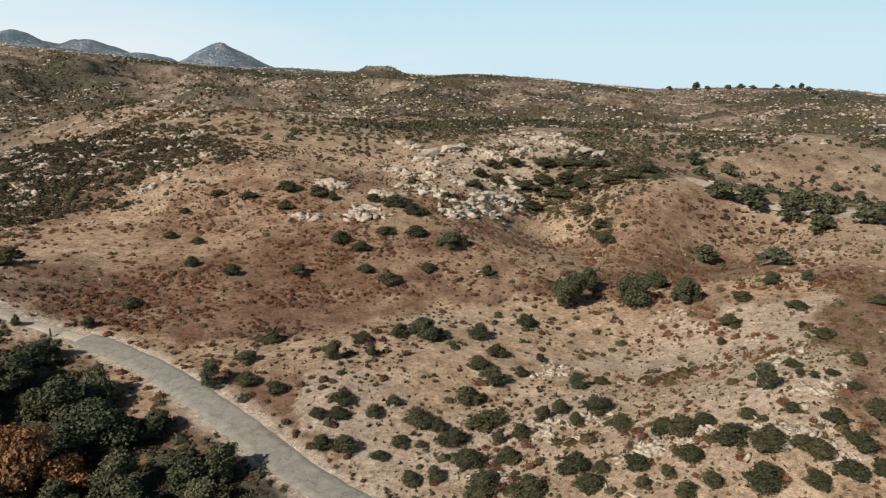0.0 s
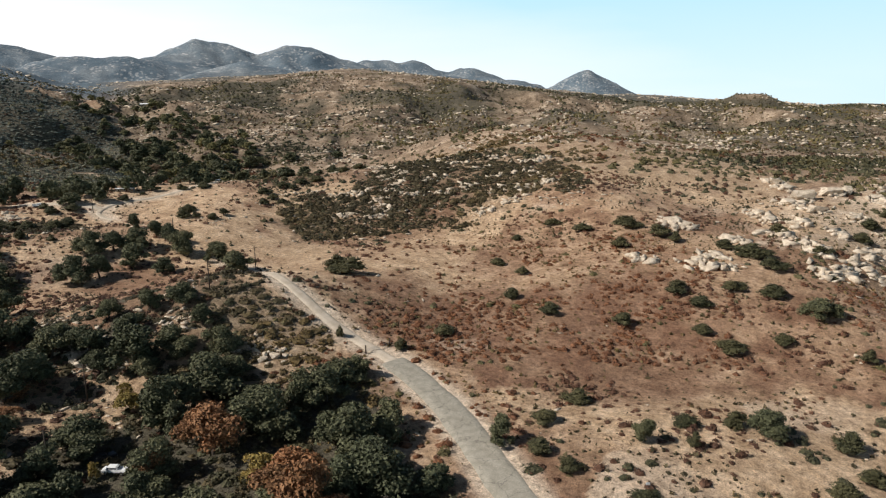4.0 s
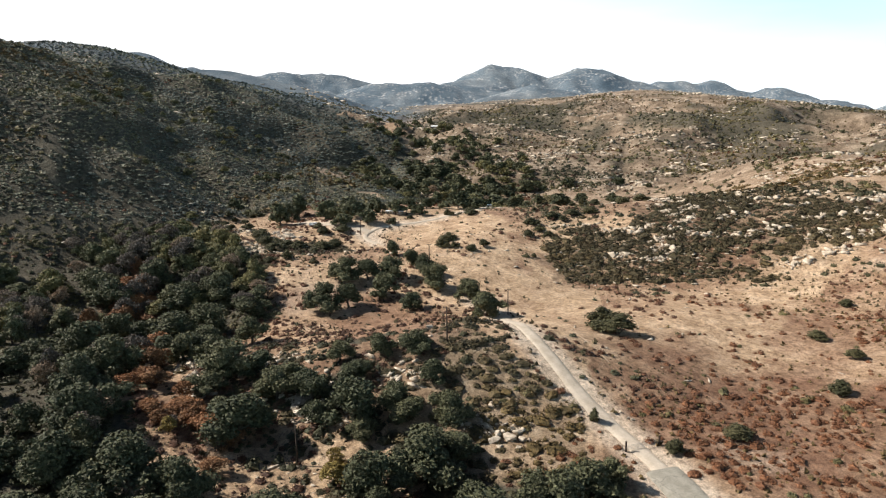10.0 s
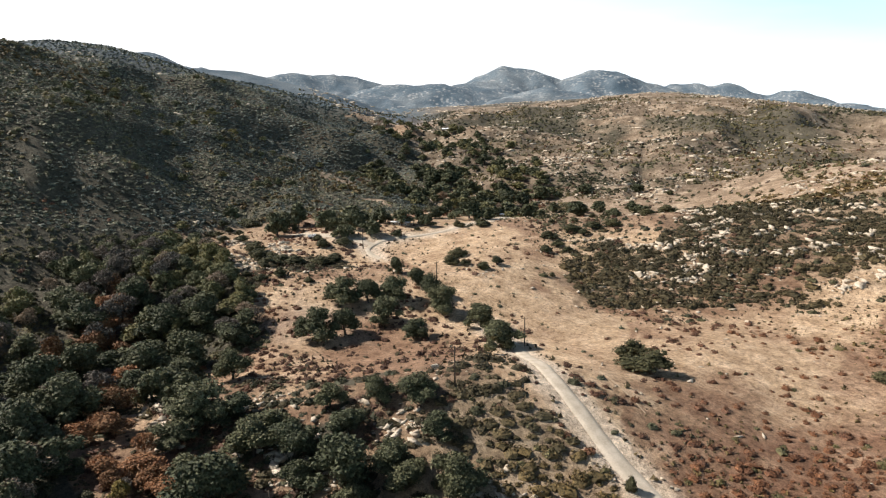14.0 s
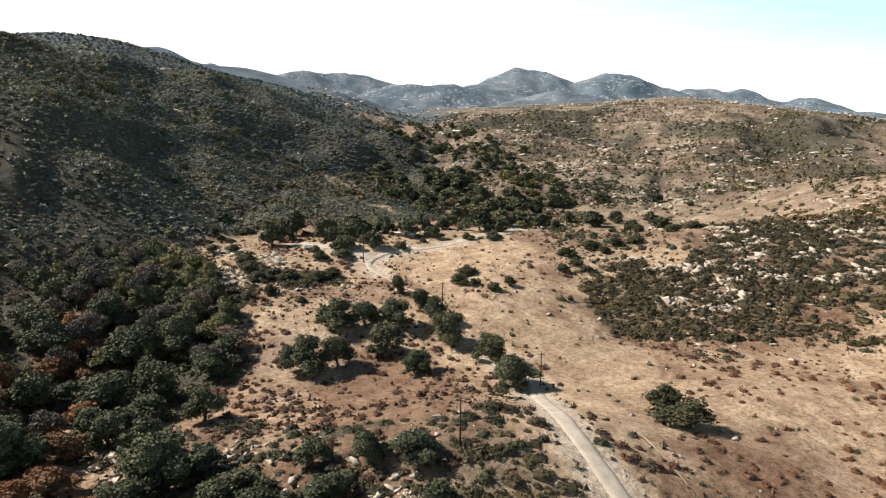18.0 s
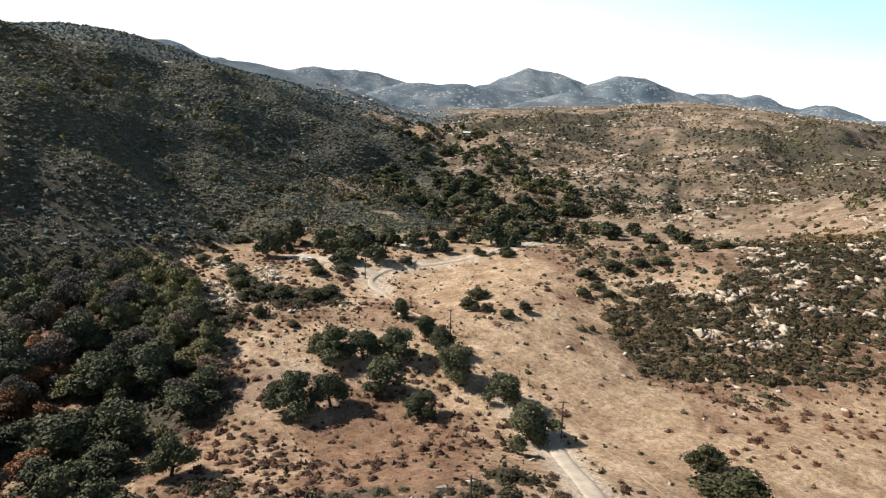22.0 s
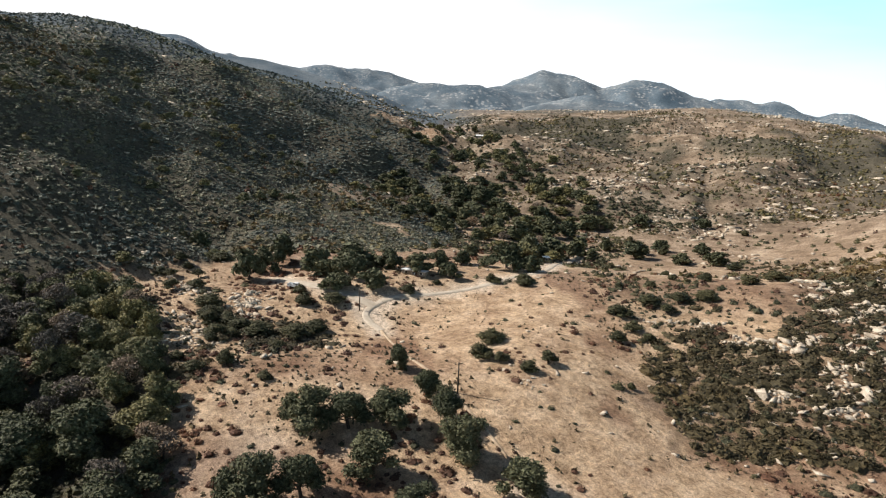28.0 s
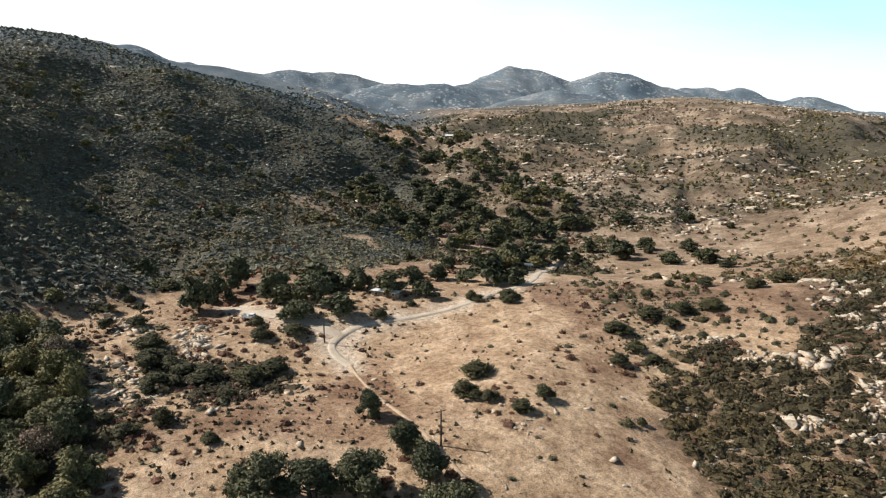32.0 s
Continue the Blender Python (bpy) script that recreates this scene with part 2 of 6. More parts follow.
hill(-287, 252, -2.9, 42, 21, 90)
hill(-59, -213, -7.5, 184, 92, 45)
hill(-27, 214, -3.6, 30, 30, 0)
hill(-3362, 1686, 60.4, 707, 354, 45)
hill(-222, 298, -3.2, 42, 21, 135)
hill(-370, 408, -5.7, 71, 35, 0)
hill(-424, 195, -23.0, 71, 35, 0)
hill(-689, 255, 9.7, 113, 57, 90)
hill(-199, 222, -2.8, 42, 21, 0)
hill(-130, 162, -2.4, 42, 21, 90)
hill(-1179, 981, -19.2, 283, 141, 135)
hill(-362, 201, 11.7, 42, 21, 135)
hill(-346, 1443, 8.6, 184, 92, 135)
hill(-1897, 641, 65.3, 707, 354, 135)
hill(211, -81, -5.7, 130, 130, 0)
RIDGES = []


def ridge(slope, soft, rough, line):
    """One crest of the far hills: the fall of its flanks, its roundness, its ruggedness and its line in x, y, z."""
    RIDGES.append((slope, soft, rough, line))


# front crest of the brushy hillside
ridge(0.52, 22, 0.35, [(-588, 61, 129), (-630, 112, 131), (-686, 176, 127), (-721, 214, 118), (-744, 249, 117), (-776, 287, 119), (-805, 331, 116), (-826, 365, 113), (-844, 402, 107), (-852, 437, 97), (-853, 471, 83), (-843, 502, 69), (-832, 533, 57), (-802, 554, 42)])
# smooth hill behind it
ridge(0.3, 60, 0.15, [(-1119, 69, 165), (-1148, 172, 164), (-1162, 233, 166), (-1168, 265, 166), (-1173, 299, 171), (-1176, 334, 169), (-1190, 365, 157), (-1210, 408, 146)])
# dark western ridge
ridge(0.3, 60, 0.6, [(-1264, 473, 143), (-1280, 519, 144), (-1289, 555, 142), (-1298, 588, 142), (-1305, 622, 134), (-1308, 665, 120), (-1310, 709, 101), (-1309, 755, 82), (-1281, 805, 65)])
# pale western summits
ridge(0.55, 25, 1.0, [(-1937, 458, 230), (-1927, 503, 233), (-1920, 538, 227), (-1913, 566, 220), (-1905, 595, 201), (-1898, 622, 209), (-1890, 650, 213), (-1880, 679, 200), (-1869, 715, 187), (-1856, 752, 178), (-1842, 789, 166)])
# far blue range
ridge(0.5, 40, 0.8, [(-3594, 1524, 235), (-3541, 1650, 240), (-3506, 1725, 230), (-3469, 1801, 250), (-3446, 1847, 256), (-3404, 1926, 238), (-3355, 2014, 247), (-3303, 2100, 231), (-3256, 2173, 211), (-3208, 2246, 172)])
# dark knobs at the head of the valley
ridge(0.6, 25, 0.6, [(-2172, 1037, 115), (-2158, 1068, 141), (-2145, 1095, 158), (-2132, 1122, 155), (-2117, 1152, 134), (-2103, 1178, 116), (-2088, 1206, 135), (-2074, 1231, 123), (-2059, 1258, 102), (-2041, 1288, 80)])
# pale rocky shoulder
ridge(0.4, 30, 1.0, [(-1843, 1132, 76), (-1814, 1180, 112), (-1789, 1220, 129), (-1767, 1253, 137), (-1717, 1323, 133), (-1679, 1374, 137), (-1687, 1442, 134), (-1732, 1545, 145), (-1704, 1577, 144)])
# main peaks
ridge(0.48, 25, 1.0, [(-1833, 1657, 141), (-1791, 1703, 173), (-1773, 1722, 194), (-1754, 1742, 185), (-1710, 1786, 186), (-1684, 1811, 172), (-1658, 1835, 157), (-1632, 1859, 153), (-1606, 1881, 163), (-1567, 1914, 182), (-1547, 1930, 181), (-1518, 1954, 174), (-1486, 1979, 150), (-1445, 2009, 135), (-1415, 2030, 131), (-1382, 2052, 105)])
# blue range beyond the peaks
ridge(0.5, 30, 0.8, [(-2038, 2876, 128), (-1941, 2942, 155), (-1863, 2992, 152), (-1823, 3016, 140), (-1756, 3056, 151), (-1716, 3078, 132), (-1666, 3105, 113), (-1598, 3141, 99), (-1552, 3163, 119), (-1520, 3178, 124), (-1490, 3192, 108), (-1450, 3211, 69), (-1395, 3234, 42)])
# rocky foothill below the blue range
ridge(0.42, 30, 1.0, [(-1212, 2208, 84), (-1104, 2264, 68), (-1000, 2312, 71), (-948, 2335, 66), (-894, 2356, 51), (-840, 2376, 30), (-749, 2406, 16), (-638, 2438, 4)])
# lone pyramid peak
ridge(0.55, 15, 0.5, [(-1210, 3412, -4), (-1126, 3441, 62), (-1047, 3465, 101), (-973, 3487, 63), (-879, 3512, -7)])
# dark shoulder below the peaks
ridge(0.4, 40, 1.0, [(-1364, 1281, 74), (-1328, 1320, 94), (-1300, 1348, 104), (-1262, 1384, 113), (-1228, 1415, 109), (-1183, 1454, 91), (-1132, 1494, 75)])
# crest of the rocky upland
ridge(0.13, 60, 1.0, [(-1353, 880, 56), (-1315, 939, 68), (-1235, 966, 72), (-1163, 1009, 74), (-1098, 1053, 75), (-1018, 1064, 79), (-953, 1098, 81), (-903, 1114, 84), (-859, 1136, 82), (-829, 1158, 86), (-811, 1171, 92), (-784, 1189, 78), (-730, 1223, 65), (-688, 1236, 57), (-646, 1246, 46), (-609, 1264, 38), (-573, 1280, 33), (-514, 1293, 27)])
# tan hill of the uplands
ridge(0.1, 70, 0.6, [(-478, 854, 14), (-426, 882, 20), (-368, 897, 26), (-320, 916, 29), (-278, 930, 33), (-249, 938, 36), (-214, 947, 37), (-179, 954, 32), (-150, 959, 26), (-108, 965, 15)])
# low skyline of the east
ridge(0.1, 40, 0.7, [(-392, 1448, 34), (-345, 1439, 39), (-307, 1417, 33), (-239, 1400, 34), (-194, 1386, 31), (-150, 1372, 33), (-65, 1358, 22), (-3, 1360, 21), (18, 1360, 24), (50, 1359, 28), (71, 1358, 20), (102, 1356, 11), (154, 1351, 12), (210, 1344, 13), (235, 1339, 7), (286, 1330, -2), (315, 1323, -3), (353, 1313, 1), (418, 1294, 3), (463, 1279, 3), (505, 1263, 6), (571, 1234, 7), (602, 1220, 8), (625, 1208, -2), (662, 1188, -8), (709, 1160, -11), (791, 1106, -15)])
# stony tor on the skyline
ridge(0.5, 10, 0.3, [(-157, 1321, 34), (-129, 1324, 44), (-102, 1326, 44), (-84, 1327, 35), (-70, 1328, 23)])


def lattice(ix, iy, seed):
    n = (ix.astype(np.int64) * 374761393 + iy.astype(np.int64) * 668265263 + seed * 974711) & 0x7FFFFFFF
    n = ((n ^ (n >> 13)) * 1274126177) & 0x7FFFFFFF
    return ((n ^ (n >> 16)) & 0xFFFF) / 65535.0


def value_noise(x, y, size, seed=0):
    x, y = np.asarray(x, float) / size, np.asarray(y, float) / size
    ix, iy = np.floor(x), np.floor(y)
    fx, fy = x - ix, y - iy
    fx, fy = fx * fx * (3 - 2 * fx), fy * fy * (3 - 2 * fy)
    a, b_, c_, d = (lattice(ix + i, iy + j, seed) for j in (0, 1) for i in (0, 1))
    return (a * (1 - fx) + b_ * fx) * (1 - fy) + (c_ * (1 - fx) + d * fx) * fy


def fbm(x, y, size, octaves=4, seed=0):
    total, amp, norm = 0, 1.0, 0
    for o in range(octaves):
        total = total + amp * value_noise(x, y, size / 2 ** o, seed + o * 17)
        norm += amp
        amp *= 0.5
    return total / norm


HUB = (-70.0, 80.0)


def far_floor(x, y, far):
    """The open ground between the far hills, higher up the valley than in the east."""
    a = np.degrees(np.arctan2(HUB[0] - x, y - HUB[1]))
    west = np.clip((a - 18) / 40, 0, 1)
    return west * np.interp(far, [600, 900, 1300, 1900, 3000, 5000], [6, 12, 34, 40, 0, -60]) + (1 - west) * np.interp(far, [600, 900, 1400, 2500, 5000], [-2, -8, -18, -120, -330])


def crest(line, slope, soft, x, y):
    """Height of the flanks that fall away from a crest line, and the distance from it."""
    high, best = np.full(np.shape(x), -1e9), np.full(np.shape(x), 1e9)
    for (x1, y1, z1), (x2, y2, z2) in zip(line, line[1:]):
        t = np.clip(((x - x1) * (x2 - x1) + (y - y1) * (y2 - y1)) / ((x2 - x1) ** 2 + (y2 - y1) ** 2), 0, 1)
        d = np.hypot(x - x1 - t * (x2 - x1), y - y1 - t * (y2 - y1))
        high = np.maximum(high, z1 + t * (z2 - z1) - slope * (np.sqrt(d * d + soft * soft) - soft))
        best = np.minimum(best, d)
    return high, best


def land(x, y):
    """The height of the ground."""
    x, y = np.asarray(x, float), np.asarray(y, float)
    z = np.full(x.shape, BASE)
    for hx, hy, height, along, across, turn in HILLS:
        ca, sa = math.cos(turn), math.sin(turn)
        u = (ca * (x - hx) + sa * (y - hy)) / along
        v = (-sa * (x - hx) + ca * (y - hy)) / across
        z = z + height * np.exp(-0.5 * (u * u + v * v))
    far = np.hypot(x - HUB[0], y - HUB[1])
    z = z + (fbm(x, y, 26, 3, 5) - 0.5) * 1.3
    if far.max() < 330:
        return z
    # the near swells give way to the crests of the hills round the valley
    a = np.degrees(np.arctan2(HUB[0] - x, y - HUB[1]))
    west = np.clip((a - 58) / 8, 0, 1)
    hold = np.clip((840 - 340 * west - far) / (260 - 40 * west), 0, 1)
    z = z * hold + far_floor(x, y, far) * (1 - hold)
    wild = (fbm(x, y, 150, 4, 49) - 0.5) * 44 + (0.5 - np.abs(fbm(x, y, 130, 4, 47) - 0.5) * 2.0) * 22
    wx, wy = x + (fbm(x, y, 120, 3, 41) - 0.5) * 90, y + (fbm(x, y, 120, 3, 43) - 0.5) * 90
    for slope, soft, rough, line in RIDGES:
        high, d = crest(line, slope, soft, x, y)
        k = np.clip(d / 160, 0, 1)
        bent = crest(line, slope, soft, wx, wy)[0] if slope > 0.2 else high
        z = np.maximum(z, high + (bent - high) * k + rough * wild * k * min(1.0, slope * 2.0))
    z = z + ((fbm(x, y, 60, 4, 53) - 0.5) * 20 + (fbm(x, y, 170, 3, 57) - 0.5) * 16) * np.clip((far - 1500) / 300, 0, 1)
    # spurs and gullies run down the brushy hillside
    u, v = x * 0.45 + y * 0.89, x * 0.89 - y * 0.45
    gully = np.abs(fbm(u + (fbm(x, y, 90, 3, 63) - 0.5) * 70, v * 0.35, 105, 4, 61) - 0.5)
    z = z + (0.06 - gully) * 62 * np.clip((-370 - x) / 130, 0, 1) * np.clip((520 - y) / 160, 0, 1) * np.clip((900 - far) / 200, 0, 1)
    # broken ground of the uplands
    ravine = np.abs(fbm(x, y, 190, 4, 67) - 0.5)
    z = z + ((0.10 - ravine) * 70 + (fbm(x, y, 60, 4, 69) - 0.5) * 24) * np.clip((far - 560) / 250, 0, 1) * np.clip((1250 - far) / 250, 0, 1) * (1 - west)
    return z


def ground_at(x, y):
    return float(land(np.array([x]), np.array([y]))[0])


# ---- zones of the plan ----
def inside(poly, x, y):
    hit = np.zeros(np.shape(x), bool)
    for (x1, y1), (x2, y2) in zip(poly, poly[1:] + poly[:1]):
        cross = ((y1 > y) != (y2 > y)) & (x < (x2 - x1) * (y - y1) / (y2 - y1 + 1e-9) + x1)
        hit ^= cross
    return hit


RIVERSIDE = [(-393, 159), (-387, 185), (-292, 184), (-251, 173), (-234, 160), (-236, 145), (-256, 127), (-215, 121), (-192, 111), (-150, 95), (-120, 60), (-250, 30), (-390, 90)]
KNOLL = [(-221, 286), (-226, 301), (-250, 330), (-215, 372), (-238, 430), (-283, 560), (-196, 555), (-121, 459), (-97, 344), (-123, 330), (-154, 316), (-172, 300), (-191, 273), (-204, 269)]
OUTCROP = [(-223, 123), (-206, 154), (-182, 172), (-162, 186), (-143, 188), (-125, 184), (-114, 178), (-100, 160), (-120, 130), (-161, 120)]
HILLSIDE = [(-362, 110), (-366, 150), (-372, 181), (-372, 212), (-380, 232), (-390, 250), (-372, 275), (-362, 300), (-385, 340), (-440, 385), (-515, 448), (-590, 505), (-680, 552), (-800, 590), (-870, 590), (-1500, 800), (-1500, -300), (-380, -150)]
KNOLL_FLANK = [(-228, 496), (-128, 415), (-128, 352), (-158, 337), (-176, 298), (-200, 275), (-215, 340), (-260, 480)]
BENCH = [(-383, 186), (-308, 193), (-291, 207), (-285, 221), (-274, 202), (-284, 178), (-301, 169)]
GREEN_PATCH = [(-272, 320), (-280, 347), (-249, 363), (-229, 318), (-238, 291)]
STONES = [(-29, 398), (16, 443), (75, 541), (96, 454), (45, 383), (33, 354), (4, 323), (-17, 327)]
STONE_SCRUB = [(41, 372), (36, 344), (63, 341), (64, 301), (70, 284), (78, 315), (82, 340), (107, 353), (117, 352), (132, 436), (110, 470), (96, 430), (72, 412), (52, 396)]
BROWN_SLOPE = [(-178, 277), (-123, 315), (-51, 280), (-17, 248), (63, 274), (72, 317), (129, 343), (164, 327), (118, 307), (55, 248), (-16, 227), (-84, 207), (-127, 193)]
STREAMSIDE = [(-114, 168), (-105, 173), (-93, 168), (-74, 143), (-60, 138), (-53, 130), (-36, 128), (-24, 112), (-40, 80), (-125, 60), (-150, 120)]
KNOLL_SCRUB = [(-218, 279), (-198, 264), (-191, 275), (-180, 291), (-169, 302), (-161, 319), (-176, 351), (-179, 332), (-189, 320), (-207, 319), (-225, 324), (-237, 320), (-233, 300)]
KNOLL_MAT = [(-312, 493), (-275, 511), (-226, 477), (-176, 351), (-182, 340), (-201, 358), (-216, 359)]
VALLEY_WOOD = [(-908, 662), (-898, 752), (-731, 670), (-604, 622), (-503, 572), (-447, 518), (-384, 455), (-380, 422), (-327, 346), (-332, 326), (-416, 380), (-472, 387), (-539, 408), (-618, 437), (-642, 467)]
BENCH_SHRUBS = [(-323, 208), (-302, 226), (-291, 226), (-277, 212), (-288, 201)]
BENCH_CLUMPS = [(-282, 176), (-290, 184), (-278, 190), (-272, 187)]
BENCH_WOOD = [(-383, 182), (-317, 187), (-303, 177), (-289, 176), (-274, 176), (-265, 179), (-258, 176), (-278, 156), (-382, 168)]
NEAR_SCRUB = [(-18, 119), (2, 148), (26, 173), (58, 170), (80, 181), (97, 146), (71, 100), (110, 70), (60, 60)]
BUCKWHEAT = [(-240, 150), (-234, 163), (-225, 175), (-216, 186), (-203, 182), (-189, 166), (-197, 153), (-202, 140), (-222, 143)]
ROADSIDE = [(-150, 205), (-112, 218), (-74, 252), (-20, 262), (-10, 232), (-60, 206), (-84, 192), (-98, 190)]
STRAW_FIELD = [(-150, 206), (-205, 238), (-225, 262), (-180, 268), (-150, 290), (-120, 290), (-115, 240)]
HOME_FIELD = [(-205, 238), (-240, 238), (-300, 255), (-315, 290), (-330, 330), (-270, 310), (-225, 275)]
VALLEY_FIELD = [(-330, 330), (-345, 400), (-420, 520), (-380, 640), (-300, 660), (-260, 520), (-290, 420), (-285, 350)]
RED_SLOPE = [(-20, 262), (60, 320), (110, 300), (90, 230), (20, 225), (-60, 215), (-100, 235), (-120, 290), (-60, 320)]
CLEARINGS = [[(-490, 323), (-484, 333), (-465, 338), (-488, 352), (-514, 349), (-504, 334)], [(-440, 323), (-426, 336), (-387, 328), (-409, 340), (-439, 340)], [(-630, 430), (-612, 453), (-507, 400), (-482, 356), (-506, 354)], [(-489, 378), (-462, 401), (-447, 404), (-432, 365)]]
ROAD_SCRUB = [(-180, 161), (-170, 183), (-166, 197), (-142, 186), (-128, 184), (-118, 181), (-109, 176), (-112, 165), (-126, 149), (-151, 145)]
BROWN_SHOULDER = [(-132, 340), (-84, 348), (-43, 327), (-20, 294), (16, 294), (-18, 260), (-51, 277), (-92, 294), (-133, 278)]
RED_BAND = [(-141, 273), (-92, 294), (-51, 277), (-18, 260), (16, 292), (70, 321), (86, 348), (124, 343), (148, 318), (118, 256), (76, 251), (33, 239), (-1, 228), (-35, 226), (-37, 193), (-77, 186), (-98, 198), (-100, 228)]
GLADE = [(-108, 110), (-126, 129), (-120, 142), (-103, 136), (-88, 136), (-76, 121)]
PALE_SLOPE = [(-33, 169), (3, 219), (39, 215), (122, 203), (94, 140), (71, 100), (44, 104), (2, 117), (-20, 137)]
STREAM_GAP = [(-318, 145), (-310, 154), (-279, 142), (-257, 141), (-218, 127), (-194, 119), (-180, 124), (-170, 125), (-158, 119), (-165, 103), (-188, 109), (-196, 107), (-218, 111), (-269, 127), (-289, 128)]
VALLEY_HEAD = [(-868, 574), (-950, 684), (-1038, 832), (-864, 721), (-784, 645), (-682, 527), (-824, 600)]
ZONES = [(HILLSIDE, 1.3), (KNOLL, 0.25), (OUTCROP, 1.25), (BENCH, 0.45), (GREEN_PATCH, 0.9), (STONES, 0.3), (STONE_SCRUB, 0.85), (NEAR_SCRUB, 0.22), (RIVERSIDE, 1.1), (STREAMSIDE, 1.1), (KNOLL_SCRUB, 0.45), (KNOLL_MAT, 0.35), (KNOLL_FLANK, 0.4), (BENCH_WOOD, 1.1), (VALLEY_WOOD, 0.5), (STREAM_GAP, 0.1), (ROAD_SCRUB, 0.75)]
CLEAR = [(STRAW_FIELD, 0.012), (HOME_FIELD, 0.03), (VALLEY_FIELD, 0.10), (RED_SLOPE, 0.08)]


def scrub_cover(x, y):
    """Share of the ground under green scrub."""
    far = np.hypot(x - HUB[0], y - HUB[1])
    n = fbm(x, y, 60, 4, 71)
    wx = x + (fbm(x, y, 24, 3, 81) - 0.5) * 20 + (fbm(x, y, 70, 2, 85) - 0.5) * 14
    wy = y + (fbm(x, y, 24, 3, 82) - 0.5) * 20 + (fbm(x, y, 70, 2, 86) - 0.5) * 14
    d = 0.07 + np.clip((far - 290) / 300, 0, 1) * np.clip((fbm(x, y, 150, 4, 77) - 0.37) * 4.2 + (n - 0.5) * 1.6, 0.25, 1.05)
    d = d * np.clip(0.5 + (n - 0.4) * 5, 0.3, 1.6)
    for poly, v in CLEAR:
        d = np.where(inside(poly, wx, wy), v, d)
    for poly, v in ZONES:
        k = np.clip(0.75 + (n - 0.5) * 2.2, 0.35, 1.05) if v < 1.1 else np.clip(1.0 + (n - 0.5) * 0.9, 0.75, 1.05)
        d = np.where(inside(poly, wx, wy), v * k, d)
    d = np.where(inside(VALLEY_HEAD, wx, wy), 0.10, d)
    d = np.where(inside(HILLSIDE, wx, wy), np.maximum(d, 0.95 + (n - 0.5)), d)
    for poly in CLEARINGS:
        d = np.where(inside(poly, wx, wy), 0.25, d)
    return d


def brown_cover(x, y):
    """Share of the ground under dry reddish shrubs."""
    n = fbm(x, y, 16, 3, 91)
    wx, wy = x + (fbm(x, y, 20, 2, 83) - 0.5) * 16, y + (fbm(x, y, 20, 2, 84) - 0.5) * 16
    d = np.clip((n - 0.38) * 1.7, 0.04, 0.5)
    for poly, v in ((STRAW_FIELD, 0.01), (HOME_FIELD, 0.05), (VALLEY_FIELD, 0.05), (BROWN_SLOPE, 0.35), (RED_SLOPE, 0.45), (HILLSIDE, 0.04), (KNOLL, 0.10), (STREAMSIDE, 0.05), (RIVERSIDE, 0.05)):
        d = np.where(inside(poly, wx, wy), v * np.clip(n * 2, 0.4, 2), d)
    for poly, v in ((BUCKWHEAT, 1.3), (ROADSIDE, 1.25), (BENCH, 0.25), (OUTCROP, 0.4), (BENCH_SHRUBS, 1.3), (BENCH_CLUMPS, 1.3), (STREAM_GAP, 0.8)):
        d = np.where(inside(poly, wx, wy), v * np.clip(0.4 + (n - 0.35) * 3, 0.1, 1.4), d)
    return d


# ---- roads: centre lines and half widths ----
PAVED = [(44, 56), (24, 80), (2, 101), (-12, 112), (-25, 122.7), (-38.4, 134.1), (-50.6, 145), (-63, 157), (-75.2, 168.4), (-89.7, 178.5), (-99.5, 183.2)]
TRACK = [(-99.5, 183.2), (-109.3, 186.4), (-118.9, 188.8), (-127.4, 190.6), (-136, 193), (-146, 196.2), (-154, 199.8), (-162, 204.9), (-171, 211.2), (-180, 217.3), (-189, 222.6), (-204, 227)]
LINK = [(-204, 227), (-222, 230.5), (-240, 233), (-262, 236), (-276, 240), (-289, 244)]
VALLEY_TRACK = [(-289, 244), (-302, 246), (-307, 259), (-303, 274), (-301, 290), (-303, 308), (-309, 330), (-345, 375), (-378, 420), (-392, 448)]
DRIVE = [(-305, 251), (-318, 246), (-330, 241), (-345, 236)]
FAR_ROAD = [(133, 364), (150, 350), (172, 340), (186, 322), (190, 290), (205, 240)]
FOOTPATH = [(-197, 236), (-182, 230), (-170, 225), (-158, 219.5), (-145, 213), (-132, 208)]


def smooth_line(line, step):
    """Catmull-Rom through the points, at even steps."""
    p = np.array([line[0]] + list(line) + [line[-1]], float)
    out = []
    for i in range(1, len(p) - 2):
        n = max(2, int(np.hypot(*(p[i + 1] - p[i])) / step))
        for k in range(n):
            t = k / n
            out.append(0.5 * (2 * p[i] + (p[i + 1] - p[i - 1]) * t + (2 * p[i - 1] - 5 * p[i] + 4 * p[i + 1] - p[i + 2]) * t * t + (3 * p[i] - p[i - 1] - 3 * p[i + 1] + p[i + 2]) * t ** 3))
    out.append(p[-1])
    return np.array(out)


def off_line(line, x, y):
    """Distance from a centre line."""
    best = np.full(np.shape(x), 1e9)
    for (x1, y1), (x2, y2) in zip(line, line[1:]):
        l2 = (x2 - x1) ** 2 + (y2 - y1) ** 2
        t = np.clip(((x - x1) * (x2 - x1) + (y - y1) * (y2 - y1)) / l2, 0, 1)
        best = np.minimum(best, np.hypot(x - x1 - t * (x2 - x1), y - y1 - t * (y2 - y1)))
    return best


def off_roads(x, y):
    return np.minimum.reduce([off_line(PAVED, x, y) - 1.6, off_line(TRACK, x, y), off_line(VALLEY_TRACK, x, y) + 0.6, off_line(DRIVE, x, y), off_line(FAR_ROAD, x, y) - 2])


